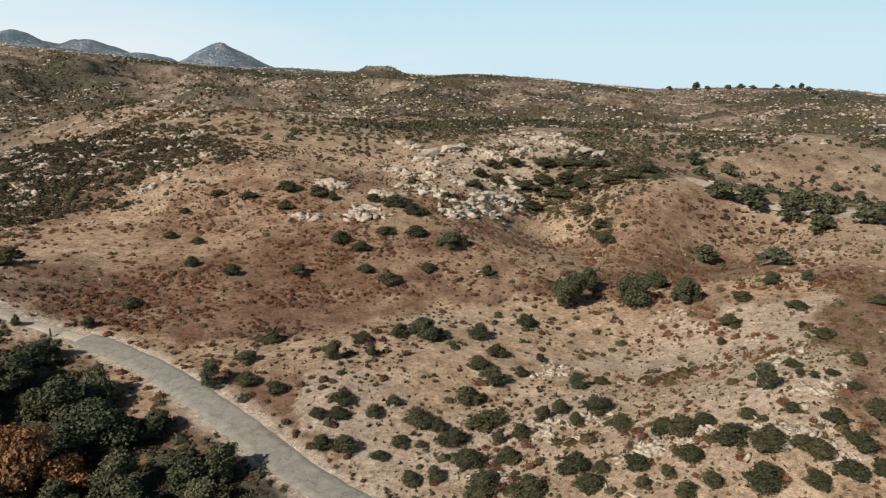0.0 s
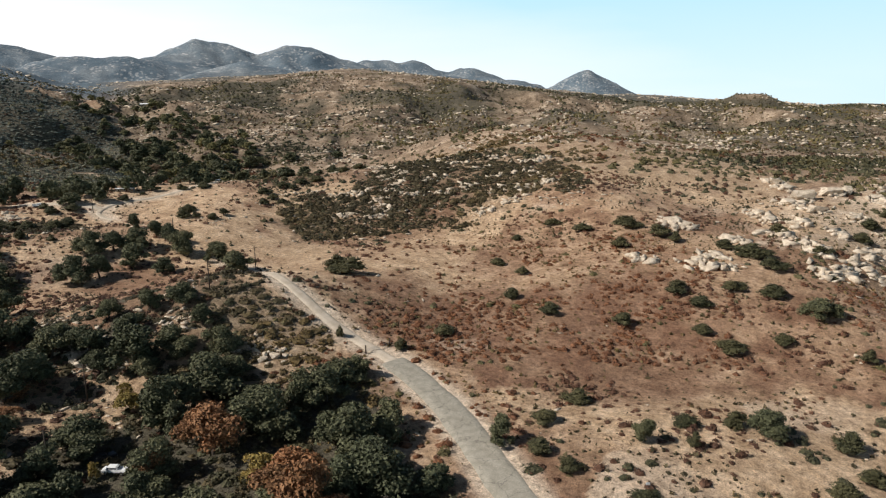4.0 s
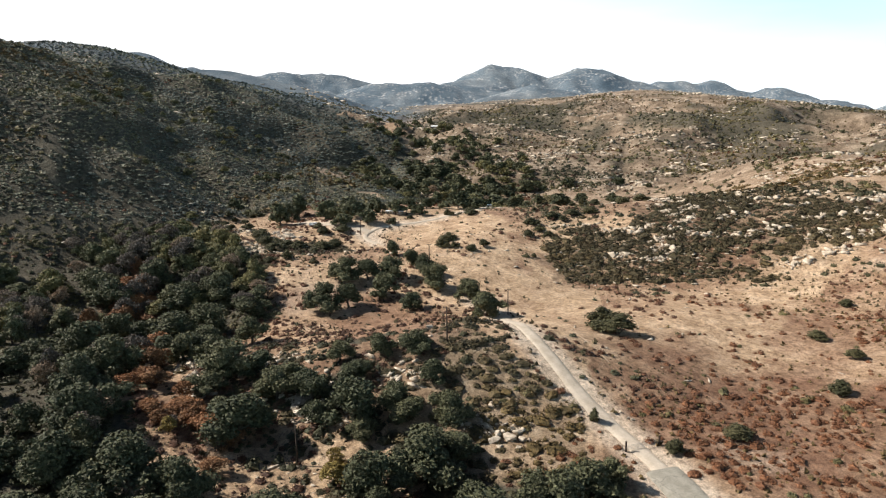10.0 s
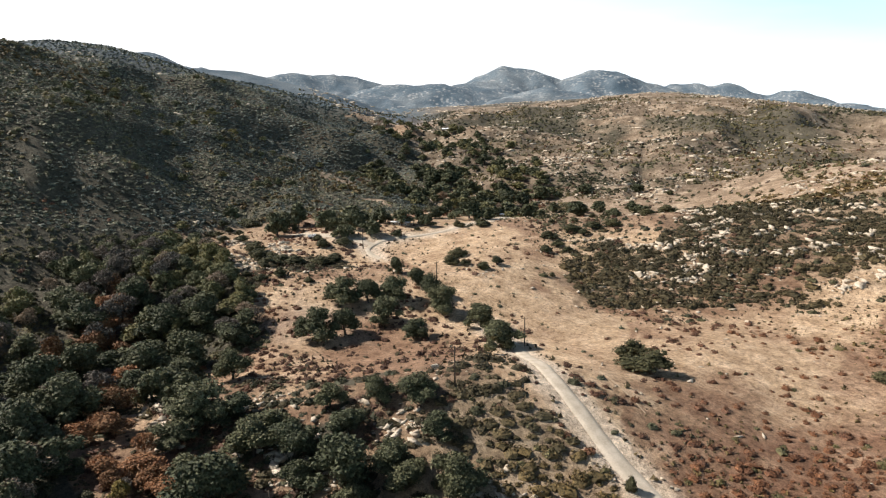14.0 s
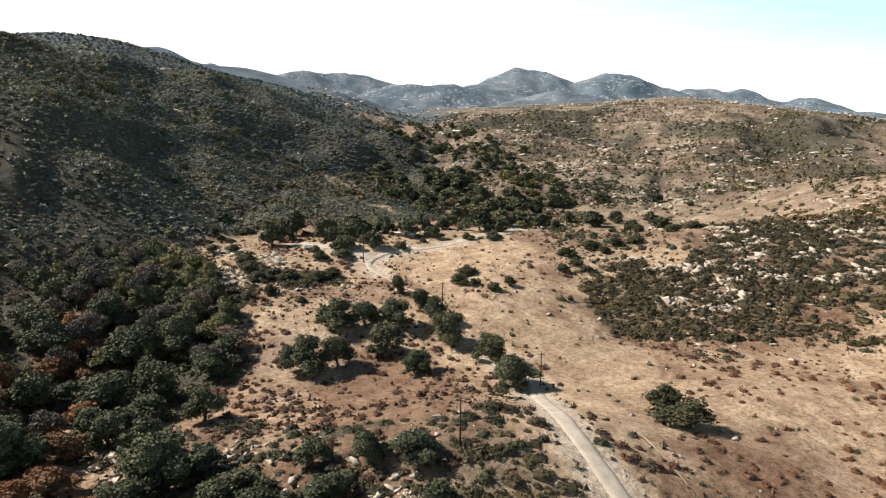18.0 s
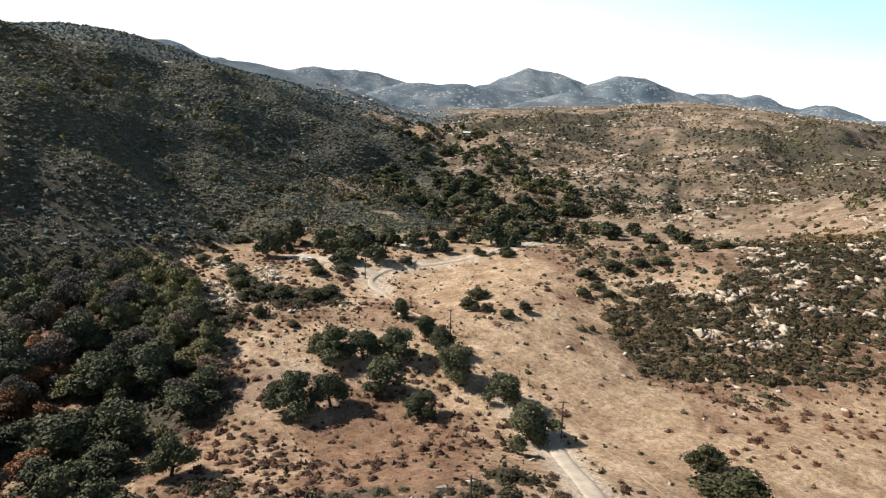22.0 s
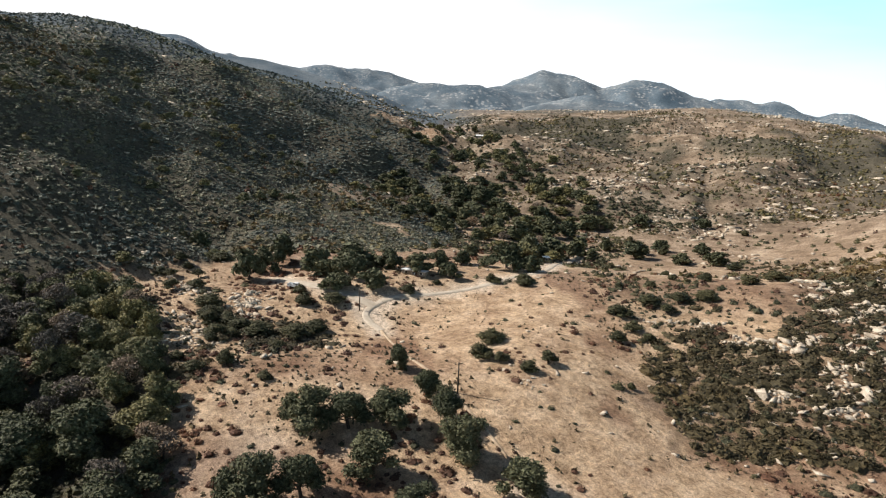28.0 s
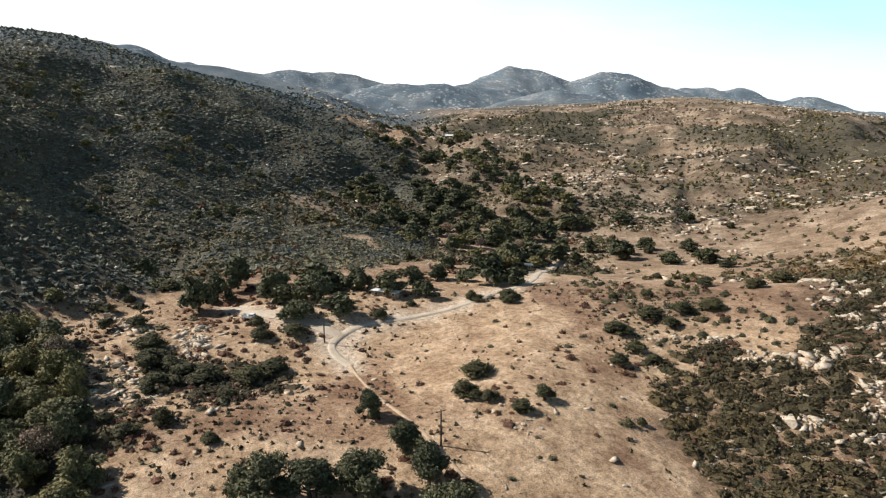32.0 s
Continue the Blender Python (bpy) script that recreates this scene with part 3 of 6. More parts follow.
# ---- mesh helpers ----
def raw_mesh(name, verts, faces, mat, tone=None, smooth=False):
    """A mesh from arrays: verts (n, 3), faces (m, 3 or 4)."""
    verts, faces = np.ascontiguousarray(verts, np.float32), np.ascontiguousarray(faces, np.int32)
    me = bpy.data.meshes.new(name)
    me.vertices.add(len(verts))
    me.vertices.foreach_set("co", verts.ravel())
    k = faces.shape[1]
    me.loops.add(faces.size)
    me.loops.foreach_set("vertex_index", faces.ravel())
    me.polygons.add(len(faces))
    me.polygons.foreach_set("loop_start", np.arange(0, faces.size, k, dtype=np.int32))
    if smooth:
        me.polygons.foreach_set("use_smooth", np.ones(len(faces), bool))
    if tone is not None:
        me.attributes.new("tone", "FLOAT", "POINT").data.foreach_set("value", np.ascontiguousarray(tone, np.float32))
    me.update(calc_edges=True)
    me.materials.append(mat)
    return me


def part(name, me, parent, label=""):
    ob = new(name, me)
    ob.parent = parent
    if label:
        tagged(ob, label)
    return ob


def bm_mesh(name, bm, mat, smooth=False):
    me = bpy.data.meshes.new(name)
    bm.to_mesh(me)
    bm.free()
    me.materials.append(mat)
    if smooth:
        for p in me.polygons:
            p.use_smooth = True
    return me


# ---- the ground, one sheet to the horizon ----
def build_ground():
    az = np.radians(np.concatenate([np.arange(-98, -42, 0.8), np.arange(-42, 96, 0.32), np.arange(96, 262, 4.0)]))
    rad = np.concatenate([[1.0], np.geomspace(12, 340, 150), np.geomspace(344, 1480, 200), np.geomspace(1495, 3950, 95), [4400, 4950]])
    a, r = np.meshgrid(az, rad)
    x, y = HUB[0] - np.sin(a) * r, HUB[1] + np.cos(a) * r
    z = land(x, y)
    # roads lie in shallow beds
    bed = off_roads(x, y)
    z = z - np.clip(1 - bed / 5.5, 0, 1) * 0.25
    na, nr = len(az), len(rad)
    i = np.arange(nr - 1)[:, None] * na + np.arange(na)[None, :]
    j = np.arange(nr - 1)[:, None] * na + (np.arange(na)[None, :] + 1) % na
    faces = np.stack([i, i + na, j + na, j], -1).reshape(-1, 4)
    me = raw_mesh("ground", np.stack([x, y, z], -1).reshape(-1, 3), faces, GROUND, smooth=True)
    x, y, far = x.ravel(), y.ravel(), r.ravel()
    n = fbm(x, y, 45, 5, 121)
    n2 = fbm(x, y, 9, 3, 131)
    soil = np.clip((n - 0.44) * 4 + (n2 - 0.5) * 1.2, 0, 0.85) * np.clip(1.25 - (far - 260) / 300, 0.25, 1)
    wx, wy = x + (n - 0.5) * 60, y + (n2 - 0.5) * 22
    for poly, v in ((RED_SLOPE, 0.7), (ROADSIDE, 0.75), (NEAR_SCRUB, 0.05), (BUCKWHEAT, 0.5), (STRAW_FIELD, 0.12), (HOME_FIELD, 0.12), (VALLEY_FIELD, 0.2)):
        soil = np.where(inside(poly, wx, wy), np.clip(v + (n2 - 0.5) * 1.0, 0, 1), soil)
    soil = np.where(inside(BROWN_SLOPE, wx, wy), np.clip(0.52 + (n2 - 0.5) * 1.2 + (n - 0.5) * 2.0, 0.1, 0.9), soil)
    soil = np.where(inside(PALE_SLOPE, wx, wy), soil * 0.35, soil)
    soil = np.where(inside(BROWN_SHOULDER, wx, wy), np.clip(0.6 + (n2 - 0.5) * 1.2, 0.1, 1), soil)
    soil = np.where(inside(RED_BAND, wx, wy), np.clip(0.80 + (n2 - 0.5) * 1.0 + (n - 0.5) * 1.2, 0.3, 1), soil)
    cover = scrub_cover(x, y)
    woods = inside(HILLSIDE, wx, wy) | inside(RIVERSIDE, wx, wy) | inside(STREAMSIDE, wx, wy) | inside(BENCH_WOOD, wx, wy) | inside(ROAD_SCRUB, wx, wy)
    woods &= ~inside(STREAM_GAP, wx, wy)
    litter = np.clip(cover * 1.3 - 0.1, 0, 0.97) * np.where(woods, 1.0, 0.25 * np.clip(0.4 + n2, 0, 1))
    litter = np.maximum(litter, np.clip((far - 420) / 350, 0, 1) * np.clip(cover * 1.35 - 0.15, 0.05, 0.92))
    litter = np.maximum(litter, np.where(inside(KNOLL_SCRUB, wx, wy) | inside(KNOLL_FLANK, wx, wy) | inside(KNOLL_MAT, wx, wy), 0.35, 0) * np.clip(0.2 + n2 * 1.4, 0, 1))
    # the western ridges are dark with brush to the top
    west = np.clip((a.ravel() - radians(50)) / 0.07, 0, 1) * np.clip((far - 700) / 300, 0, 1) * np.clip((1650 - far) / 150, 0, 1)
    litter = np.maximum(litter, west * 0.97 * np.clip(0.6 + n, 0, 1))
    head = inside(VALLEY_HEAD, wx, wy)
    litter = np.where(head, 0.05, litter)
    soil = np.where(head, np.clip(0.35 + (n2 - 0.5) * 2, 0, 1), soil)
    bed = bed.ravel()
    sand = np.clip(1 - (bed - 3.6) / (0.8 + 4.0 * n2), 0, 1)
    sand = np.maximum(sand, np.where(inside(NEAR_SCRUB, wx, wy) | inside(PALE_SLOPE, wx, wy), np.clip(0.12 + (n - 0.46) * 3.5, 0.05, 0.6), 0))
    sand = np.maximum(sand, np.where(inside(STONES, wx, wy), np.clip(0.35 + (n2 - 0.5) * 1.6, 0, 0.8), 0))
    # range blends in the haze-blue colour with distance, from nearer in the west
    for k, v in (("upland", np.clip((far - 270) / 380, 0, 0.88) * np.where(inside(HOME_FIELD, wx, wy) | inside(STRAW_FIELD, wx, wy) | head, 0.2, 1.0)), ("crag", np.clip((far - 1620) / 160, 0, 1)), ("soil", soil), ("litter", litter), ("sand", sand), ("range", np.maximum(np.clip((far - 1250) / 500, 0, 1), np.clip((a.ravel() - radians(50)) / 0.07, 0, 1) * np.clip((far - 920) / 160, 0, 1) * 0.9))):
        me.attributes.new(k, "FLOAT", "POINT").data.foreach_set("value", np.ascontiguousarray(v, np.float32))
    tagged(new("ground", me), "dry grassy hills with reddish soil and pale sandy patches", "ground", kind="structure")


build_ground()

# ---- road surfaces ----
ASPHALT, nt, b = material("old_asphalt", 0.9)
c = ramp(nt, noise_tex(nt, 0.5, 6), [(0.3, (0.26, 0.235, 0.185)), (0.7, (0.38, 0.345, 0.28))])
crack = nd(nt, "ShaderNodeTexVoronoi", Scale=0.17)
crack.feature = "DISTANCE_TO_EDGE"
wob = nt.nodes.new("ShaderNodeVectorMath")
wob.operation = "ADD"
geo = nt.nodes.new("ShaderNodeNewGeometry")
wn = nd(nt, "ShaderNodeTexNoise", Scale=0.35, Detail=6.0)
nt.links.new(geo.outputs["Position"], wn.inputs["Vector"])
nt.links.new(geo.outputs["Position"], wob.inputs[0])
wide = nt.nodes.new("ShaderNodeVectorMath")
wide.operation = "SCALE"
wide.inputs["Scale"].default_value = 5.0
nt.links.new(wn.outputs["Color"], wide.inputs[0])
nt.links.new(wide.outputs[0], wob.inputs[1])
nt.links.new(wob.outputs[0], crack.inputs["Vector"])
c = mix(nt, ramp(nt, crack.outputs["Distance"], [(0.0, (0.5, 0.5, 0.5)), (0.022, (0, 0, 0))]), c, (0.06, 0.05, 0.045))
c = mix(nt, 0.6, c, ramp(nt, noise_tex(nt, 4.0, 6), [(0.3, (0.7, 0.7, 0.7)), (0.7, (1.2, 1.2, 1.2))]), "MULTIPLY")
nt.links.new(c, b.inputs["Base Color"])
bump(nt, b, noise_tex(nt, 9.0), 0.4, 0.03)

DIRT, nt, b = material("pale_dirt", 0.95)
c = ramp(nt, noise_tex(nt, 0.35, 6), [(0.3, (0.43, 0.355, 0.27)), (0.7, (0.59, 0.50, 0.395))])
c = mix(nt, 0.6, c, ramp(nt, noise_tex(nt, 3.0, 6), [(0.3, (0.75, 0.74, 0.72)), (0.7, (1.15, 1.15, 1.15))]), "MULTIPLY")
nt.links.new(c, b.inputs["Base Color"])
bump(nt, b, noise_tex(nt, 4.0), 0.5, 0.06)


TRAIL, nt, b = material("worn_trail", 0.95)
c = ramp(nt, noise_tex(nt, 0.5, 6), [(0.3, (0.33, 0.235, 0.15)), (0.7, (0.50, 0.38, 0.265))])
nt.links.new(c, b.inputs["Base Color"])
bump(nt, b, noise_tex(nt, 4.0), 0.5, 0.06)


def ribbon(name, line, half, mat, label, lift=0.10, columns=7, ragged=0.4, crown=0.06):
    c_ = smooth_line(line, 1.2)
    t = np.gradient(c_, axis=0)
    t /= np.linalg.norm(t, axis=1)[:, None]
    s = np.stack([-t[:, 1], t[:, 0]], 1)
    k = np.linspace(-1, 1, columns)
    w = half + (value_noise(np.arange(len(c_)), np.zeros(len(c_)), 3.0, 3) - 0.5) * ragged
    x = c_[:, :1] + s[:, :1] * k * w[:, None]
    y = c_[:, 1:] + s[:, 1:] * k * w[:, None]
    z = land(x, y) * 0.35 + land(c_[:, :1], c_[:, 1:]) * 0.65 + lift + crown * (1 - k * k)
    z[:, 0] -= 0.35
    z[:, -1] -= 0.35
    n, m = x.shape
    i = (np.arange(n - 1)[:, None] * m + np.arange(m - 1)[None, :]).ravel()
    me = raw_mesh(name, np.stack([x, y, z], -1).reshape(-1, 3), np.stack([i, i + m, i + m + 1, i + 1], -1), mat, smooth=True)
    return tagged(new(name, me), label, "road", kind="structure")


ribbon("road_paved", PAVED, 4.1, ASPHALT, "cracked grey asphalt road with worn sandy edges", 0.14, 9)
ribbon("road_track", TRACK, 2.1, DIRT, "pale dirt road leading on from the gate", 0.10)
ribbon("road_link", LINK, 0.6, TRAIL, "overgrown stretch of dirt road under the oaks", 0.16, 5)
ribbon("road_valley", VALLEY_TRACK, 1.4, DIRT, "pale dirt road winding up the valley", 0.10)
ribbon("road_drive", DRIVE, 2.2, DIRT, "pale dirt drive to the parked truck", 0.13)
ribbon("road_far", FAR_ROAD, 5.0, DIRT, "wide pale dirt road beside the oaks", 0.12)
ribbon("footpath", FOOTPATH, 0.20, TRAIL, "narrow pale footpath across the straw field", 0.05, 5, 0.3, 0.02)


# ---- plants ----
def unit(v):
    return v / np.maximum(np.linalg.norm(v, axis=-1, keepdims=True), 1e-9)


def leaf_tris(rng, p, nrm, size, loose=0.75):
    """Small leaf clumps: one pointed facet each, facing roughly outwards. Gives (n, 3, 3)."""
    n = unit(nrm + rng.normal(0, loose, p.shape))
    a = unit(np.cross(n, rng.normal(0, 1, p.shape)))
    b_ = np.cross(n, a)
    s = (size * rng.uniform(0.6, 1.4, len(p)))[:, None]
    e = rng.uniform(0.7, 1.3, (3, len(p), 1))
    return np.stack([p - a * s * e[0] - b_ * s * 0.6, p + a * s * e[1] - b_ * s * 0.6, p + b_ * s * 1.1 * e[2]], 1)


def ball_tris(x, y, z, r, rng):
    """A small uneven ball, the dense inside of a crown. Gives (n, 3, 3)."""
    t = (1 + 5 ** 0.5) / 2
    v = unit(np.array([(-1, t, 0), (1, t, 0), (-1, -t, 0), (1, -t, 0), (0, -1, t), (0, 1, t), (0, -1, -t), (0, 1, -t), (t, 0, -1), (t, 0, 1), (-t, 0, -1), (-t, 0, 1)], float))
    f = np.array([(0, 11, 5), (0, 5, 1), (0, 1, 7), (0, 7, 10), (0, 10, 11), (1, 5, 9), (5, 11, 4), (11, 10, 2), (10, 7, 6), (7, 1, 8), (3, 9, 4), (3, 4, 2), (3, 2, 6), (3, 6, 8), (3, 8, 9), (4, 9, 5), (2, 4, 11), (6, 2, 10), (8, 6, 7), (9, 8, 1)])
    v = v * r * rng.uniform(0.85, 1.1, (12, 1)) + (x, y, z)
    return v[f]


def lobe_points(rng, lobes, n, low=-0.45):
    """Points and outward directions over a heap of overlapping lobes (x, y, z, r)."""
    lobes = np.array(lobes)
    pick = rng.choice(len(lobes), n * 3, p=lobes[:, 3] ** 2 / (lobes[:, 3] ** 2).sum())
    d = unit(rng.normal(0, 1, (n * 3, 3)))
    d[:, 2] = np.where(d[:, 2] < low, -d[:, 2], d[:, 2])
    p = lobes[pick, :3] + d * lobes[pick, 3:] * rng.uniform(0.66, 1.18, (n * 3, 1))
    deep = np.linalg.norm(p[:, None] - lobes[None, :, :3], axis=2) < lobes[None, :, 3] * 0.62
    ok = np.nonzero(~deep.any(1))[0][:n]
    return p[ok], d[ok]


def tris_mesh(name, q, mat):
    return raw_mesh(name, q.reshape(-1, 3), np.arange(q.shape[0] * 3).reshape(-1, 3), mat)


def tube(points, radii, sides=7):
    points, out = np.array(points, float), []
    for i, (p, r) in enumerate(zip(points, radii)):
        t = unit(points[min(i + 1, len(points) - 1)] - points[max(i - 1, 0)])
        a = unit(np.cross(t, (0.3, 1.0, 0.1)))
        b_ = np.cross(t, a)
        ang = np.arange(sides) * math.tau / sides
        out.append(p + r * (np.cos(ang)[:, None] * a + np.sin(ang)[:, None] * b_))
    v = np.concatenate(out)
    f = [(i * sides + k, i * sides + (k + 1) % sides, (i + 1) * sides + (k + 1) % sides, (i + 1) * sides + k) for i in range(len(points) - 1) for k in range(sides)]
    return v, np.array(f)


def join(parts):
    vs, fs, o = [], [], 0
    for v, f in parts:
        vs.append(v)
        fs.append(f + o)
        o += len(v)
    return np.concatenate(vs), np.concatenate(fs)


TREES = {}


def tree_kind(key, name, label, category, leaf, variants, leaves, size, low, trunk_r, seed, spread=0.30, dense=True):
    """Variants of one kind of tree, one unit wide and high, built once each."""
    made = []
    for k in range(variants):
        rng = np.random.default_rng(seed + k)
        n = rng.integers(9, 15)
        ang = rng.uniform(0, math.tau, n)
        rad = rng.uniform(0.10, spread, n)
        lobes = [(math.cos(a) * r, math.sin(a) * r, rng.uniform(low + 0.14, 0.80 - r * 0.7), rng.uniform(0.10, 0.20)) for a, r in zip(ang, rad)]
        lobes += [(rng.uniform(-0.08, 0.08), rng.uniform(-0.08, 0.08), 0.64, 0.20), (0, 0, 0.45, 0.22)]
        p, d = lobe_points(rng, lobes, leaves)
        facets = [leaf_tris(rng, p, d, size)]
        if dense:
            facets += [ball_tris(x, y, z, r * 0.76, rng) for x, y, z, r in lobes]
        crown = tris_mesh("crown", np.concatenate(facets), leaf)
        lean = rng.uniform(-0.05, 0.05, 2)
        trunk = tube([(0, 0, -0.08), (0, 0, 0.03), (lean[0], lean[1], 0.22), (lean[0] * 2, lean[1] * 2, 0.45)], [trunk_r * 1.7, trunk_r * 1.15, trunk_r, trunk_r * 0.6])
        limbs = []
        for x, y, z, r in lobes[:7]:
            s = np.array((lean[0], lean[1], rng.uniform(0.12, 0.3)))
            e = np.array((x, y, z))
            m_ = (s + e) / 2 + rng.normal(0, 0.03, 3)
            limbs.append(tube([s, m_, e], [trunk_r * 0.55, trunk_r * 0.38, trunk_r * 0.12], 5))
        made.append((raw_mesh("trunk", *join([trunk] + limbs), BARK, smooth=True), crown))
    TREES[key] = [name, label, category, made, 0]


def shrub_kind(key, name, label, leaf, variants, leaves, size, seed):
    """Variants of a spreading shrub that stands on the ground with its leaves, one unit wide and high."""
    made = []
    for k in range(variants):
        rng = np.random.default_rng(seed + k)
        n = rng.integers(7, 12)
        ang, rad = rng.uniform(0, math.tau, n), rng.uniform(0.05, 0.36, n)
        lobes = [(math.cos(a) * r, math.sin(a) * r, rng.uniform(0.10, 0.62 - r * 0.9), rng.uniform(0.13, 0.24)) for a, r in zip(ang, rad)]
        lobes += [(0, 0, 0.42, 0.24), (0.05, -0.04, 0.62, 0.18)]
        p, d = lobe_points(rng, lobes, leaves, -0.2)
        p[:, 2] = np.maximum(p[:, 2], 0.02)
        facets = [leaf_tris(rng, p, d, size, 0.5)] + [ball_tris(x, y, z, r * 0.74, rng) for x, y, z, r in lobes]
        stems = [tube([(0, 0, -0.08), (x * 0.4, y * 0.4, z * 0.5), (x, y, z)], [0.022, 0.016, 0.006], 4) for x, y, z, r in lobes[:5]]
        made.append((raw_mesh("stem", *join(stems), BARK, smooth=True), tris_mesh("foliage", np.concatenate(facets), leaf)))
    TREES[key] = [name, label, "bush", made, 0]


def plant(key, x, y, h, w, group="", label=""):
    name, usual, category, made, count = TREES[key]
    TREES[key][4] += 1
    k = count % len(made)
    turn = (count * 137.5) % 360
    m = pose(x, y, ground_at(x, y) - 0.05, 0, 0, turn) @ Matrix.Diagonal((w, w * (0.9 + 0.2 * ((count * 7) % 5) / 4), h, 1))
    ob = new(name)
    ob.matrix_basis = m
    for me in made[k]:
        part(me.name.split(".")[0], me, ob)
    return tagged(ob, label or usual, category, group)


tree_kind("oak", "oak_tree", "dark green live oak with a broad rounded crown", "tree", OAK_LEAF, 8, 3500, 0.0215, -0.02, 0.028, 100, 0.36)
tree_kind("far_oak", "oak_tree", "dark green live oak on the valley floor", "tree", OAK_LEAF, 6, 700, 0.055, -0.02, 0.028, 150, 0.36)
tree_kind("wood_oak", "oak_tree", "dark green live oak in the crowded wood", "tree", OAK_LEAF, 7, 1500, 0.031, -0.04, 0.028, 180, 0.38)
shrub_kind("bush", "bush", "round dark green bush on dry ground", BUSH_LEAF, 8, 1300, 0.030, 300)
tree_kind("autumn", "autumn_tree", "orange-brown autumn tree with thinning leaves", "tree", AUTUMN_LEAF, 3, 2200, 0.026, 0.10, 0.020, 400, 0.30, False)
tree_kind("yellow", "yellow_tree", "small yellow-leaved autumn tree", "tree", YELLOW_LEAF, 2, 1600, 0.028, 0.0, 0.020, 420, 0.30, False)
tree_kind("bare", "bare_tree", "grey leafless tree with fine twigs", "tree", WILLOW_LEAF, 3, 1800, 0.020, 0.12, 0.022, 440, 0.30, False)


def oak(x, y, h, w):
    plant("oak" if math.hypot(x + 100, y - 110) < 250 else "far_oak", x, y, h, w, "oaks of the valley")


def bush(x, y, h, w):
    plant("bush", x, y, h, w, "bushes on the slopes")


for x, y, h, w in [(-245, 199, 10.7, 13.6), (-240, 206, 9.7, 11.6), (-237, 213, 9.8, 11.6), (-256, 229, 7.5, 8.2), (-241, 227, 7.4, 8.5), (-231, 225, 9.8, 10.7), (-219, 221, 12.0, 13.0), (-226, 203, 10.0, 13.6), (-229, 180, 12.0, 14.0), (-227, 189, 10.1, 10.9), (-211, 203, 7.1, 10.3), (-205, 225, 9.0, 14.3), (-188, 217, 9.3, 14.7), (-181, 207, 4.9, 5.3)]:
    oak(x, y, h, w)
for x, y, h, w in [(-550, 475, 13.0, 18.0), (-463, 410, 13.0, 18.0), (-452, 384, 11.8, 17.1), (-539, 547, 13.0, 18.0)]:
    oak(x, y, h, w)
for x, y, h, w in [(-572, 557, 11.8, 17.1), (-476, 489, 13.0, 18.0), (-492, 543, 10.5, 15.3), (-443, 501, 12.4, 18.0), (-421, 420, 13.0, 18.0), (-383, 408, 13.0, 18.0), (-317, 317, 12.4, 18.0), (-313, 287, 6.8, 9.9), (-323, 279, 8.4, 12.2), (-445, 416, 9.5, 13.8), (-588, 457, 12.6, 18.0), (-463, 368, 7.8, 11.4), (-476, 364, 6.7, 9.7), (-375, 430, 7.4, 10.7), (-367, 459, 11.6, 16.8), (-378, 494, 8.4, 12.2)]:
    oak(x, y, h, w)
for x, y, h, w in [(-358, 506, 8.4, 12.2), (-328, 474, 8.8, 12.8), (-340, 463, 5.6, 8.2), (-426, 533, 9.6, 13.9), (-406, 579, 8.4, 12.2), (-431, 451, 12.6, 18.0), (-429, 468, 11.5, 16.7), (-543, 487, 13.0, 18.0), (-485, 462, 12.4, 18.0), (-379, 388, 12.5, 18.0), (-383, 425, 11.1, 16.1), (-352, 328, 5.6, 8.1), (-324, 313, 5.0, 7.3), (-309, 322, 7.4, 10.7)]:
    oak(x, y, h, w)
for x, y, h, w in [(-338, 300, 5.1, 7.4), (-332, 277, 5.5, 8.0), (-338, 271, 5.5, 8.0), (-696, 556, 11.4, 16.5), (-658, 555, 10.9, 15.8), (-633, 473, 8.8, 12.8), (-617, 438, 8.3, 12.1), (-641, 505, 9.2, 13.3), (-515, 367, 5.8, 8.4), (-623, 549, 10.4, 15.1), (-620, 582, 10.7, 15.5), (-106, 139, 13.0, 18.0), (-131, 132, 13.0, 15.7), (-130, 145, 12.7, 18.0), (-169, 124, 13.0, 18.0)]:
    oak(x, y, h, w)
for x, y, h, w in [(-195, 131, 12.2, 17.4), (-157, 146, 13.0, 18.0), (-170, 163, 7.6, 9.3), (-136, 115, 9.3, 14.7), (-114, 116, 9.7, 12.1), (-140, 92, 13.0, 18.0), (-162, 96, 13.0, 18.0), (-188, 95, 13.0, 18.0), (-239, 133, 13.0, 18.0), (-240, 145, 13.0, 18.0), (-243, 160, 8.7, 16.3), (-288, 130, 13.0, 18.0), (-294, 148, 13.0, 18.0), (-233, 107, 13.0, 17.5), (-206, 99, 13.0, 15.6), (-84, 140, 13.0, 18.0)]:
    oak(x, y, h, w)
for x, y, h, w in [(-215, 109, 13.0, 16.4), (-106, 150, 9.2, 11.9), (-171, 143, 9.8, 13.1), (-178, 137, 9.9, 13.2), (-152, 155, 7.8, 10.9), (-151, 165, 6.4, 9.6), (-139, 160, 9.1, 12.1), (-265, 159, 13.0, 18.0), (-267, 149, 13.0, 18.0), (-249, 119, 13.0, 16.7), (-300, 128, 13.0, 18.0), (-217, 149, 9.8, 11.7), (-151, 87, 12.1, 16.1), (-168, 86, 13.0, 15.9), (-153, 104, 11.2, 14.0)]:
    oak(x, y, h, w)
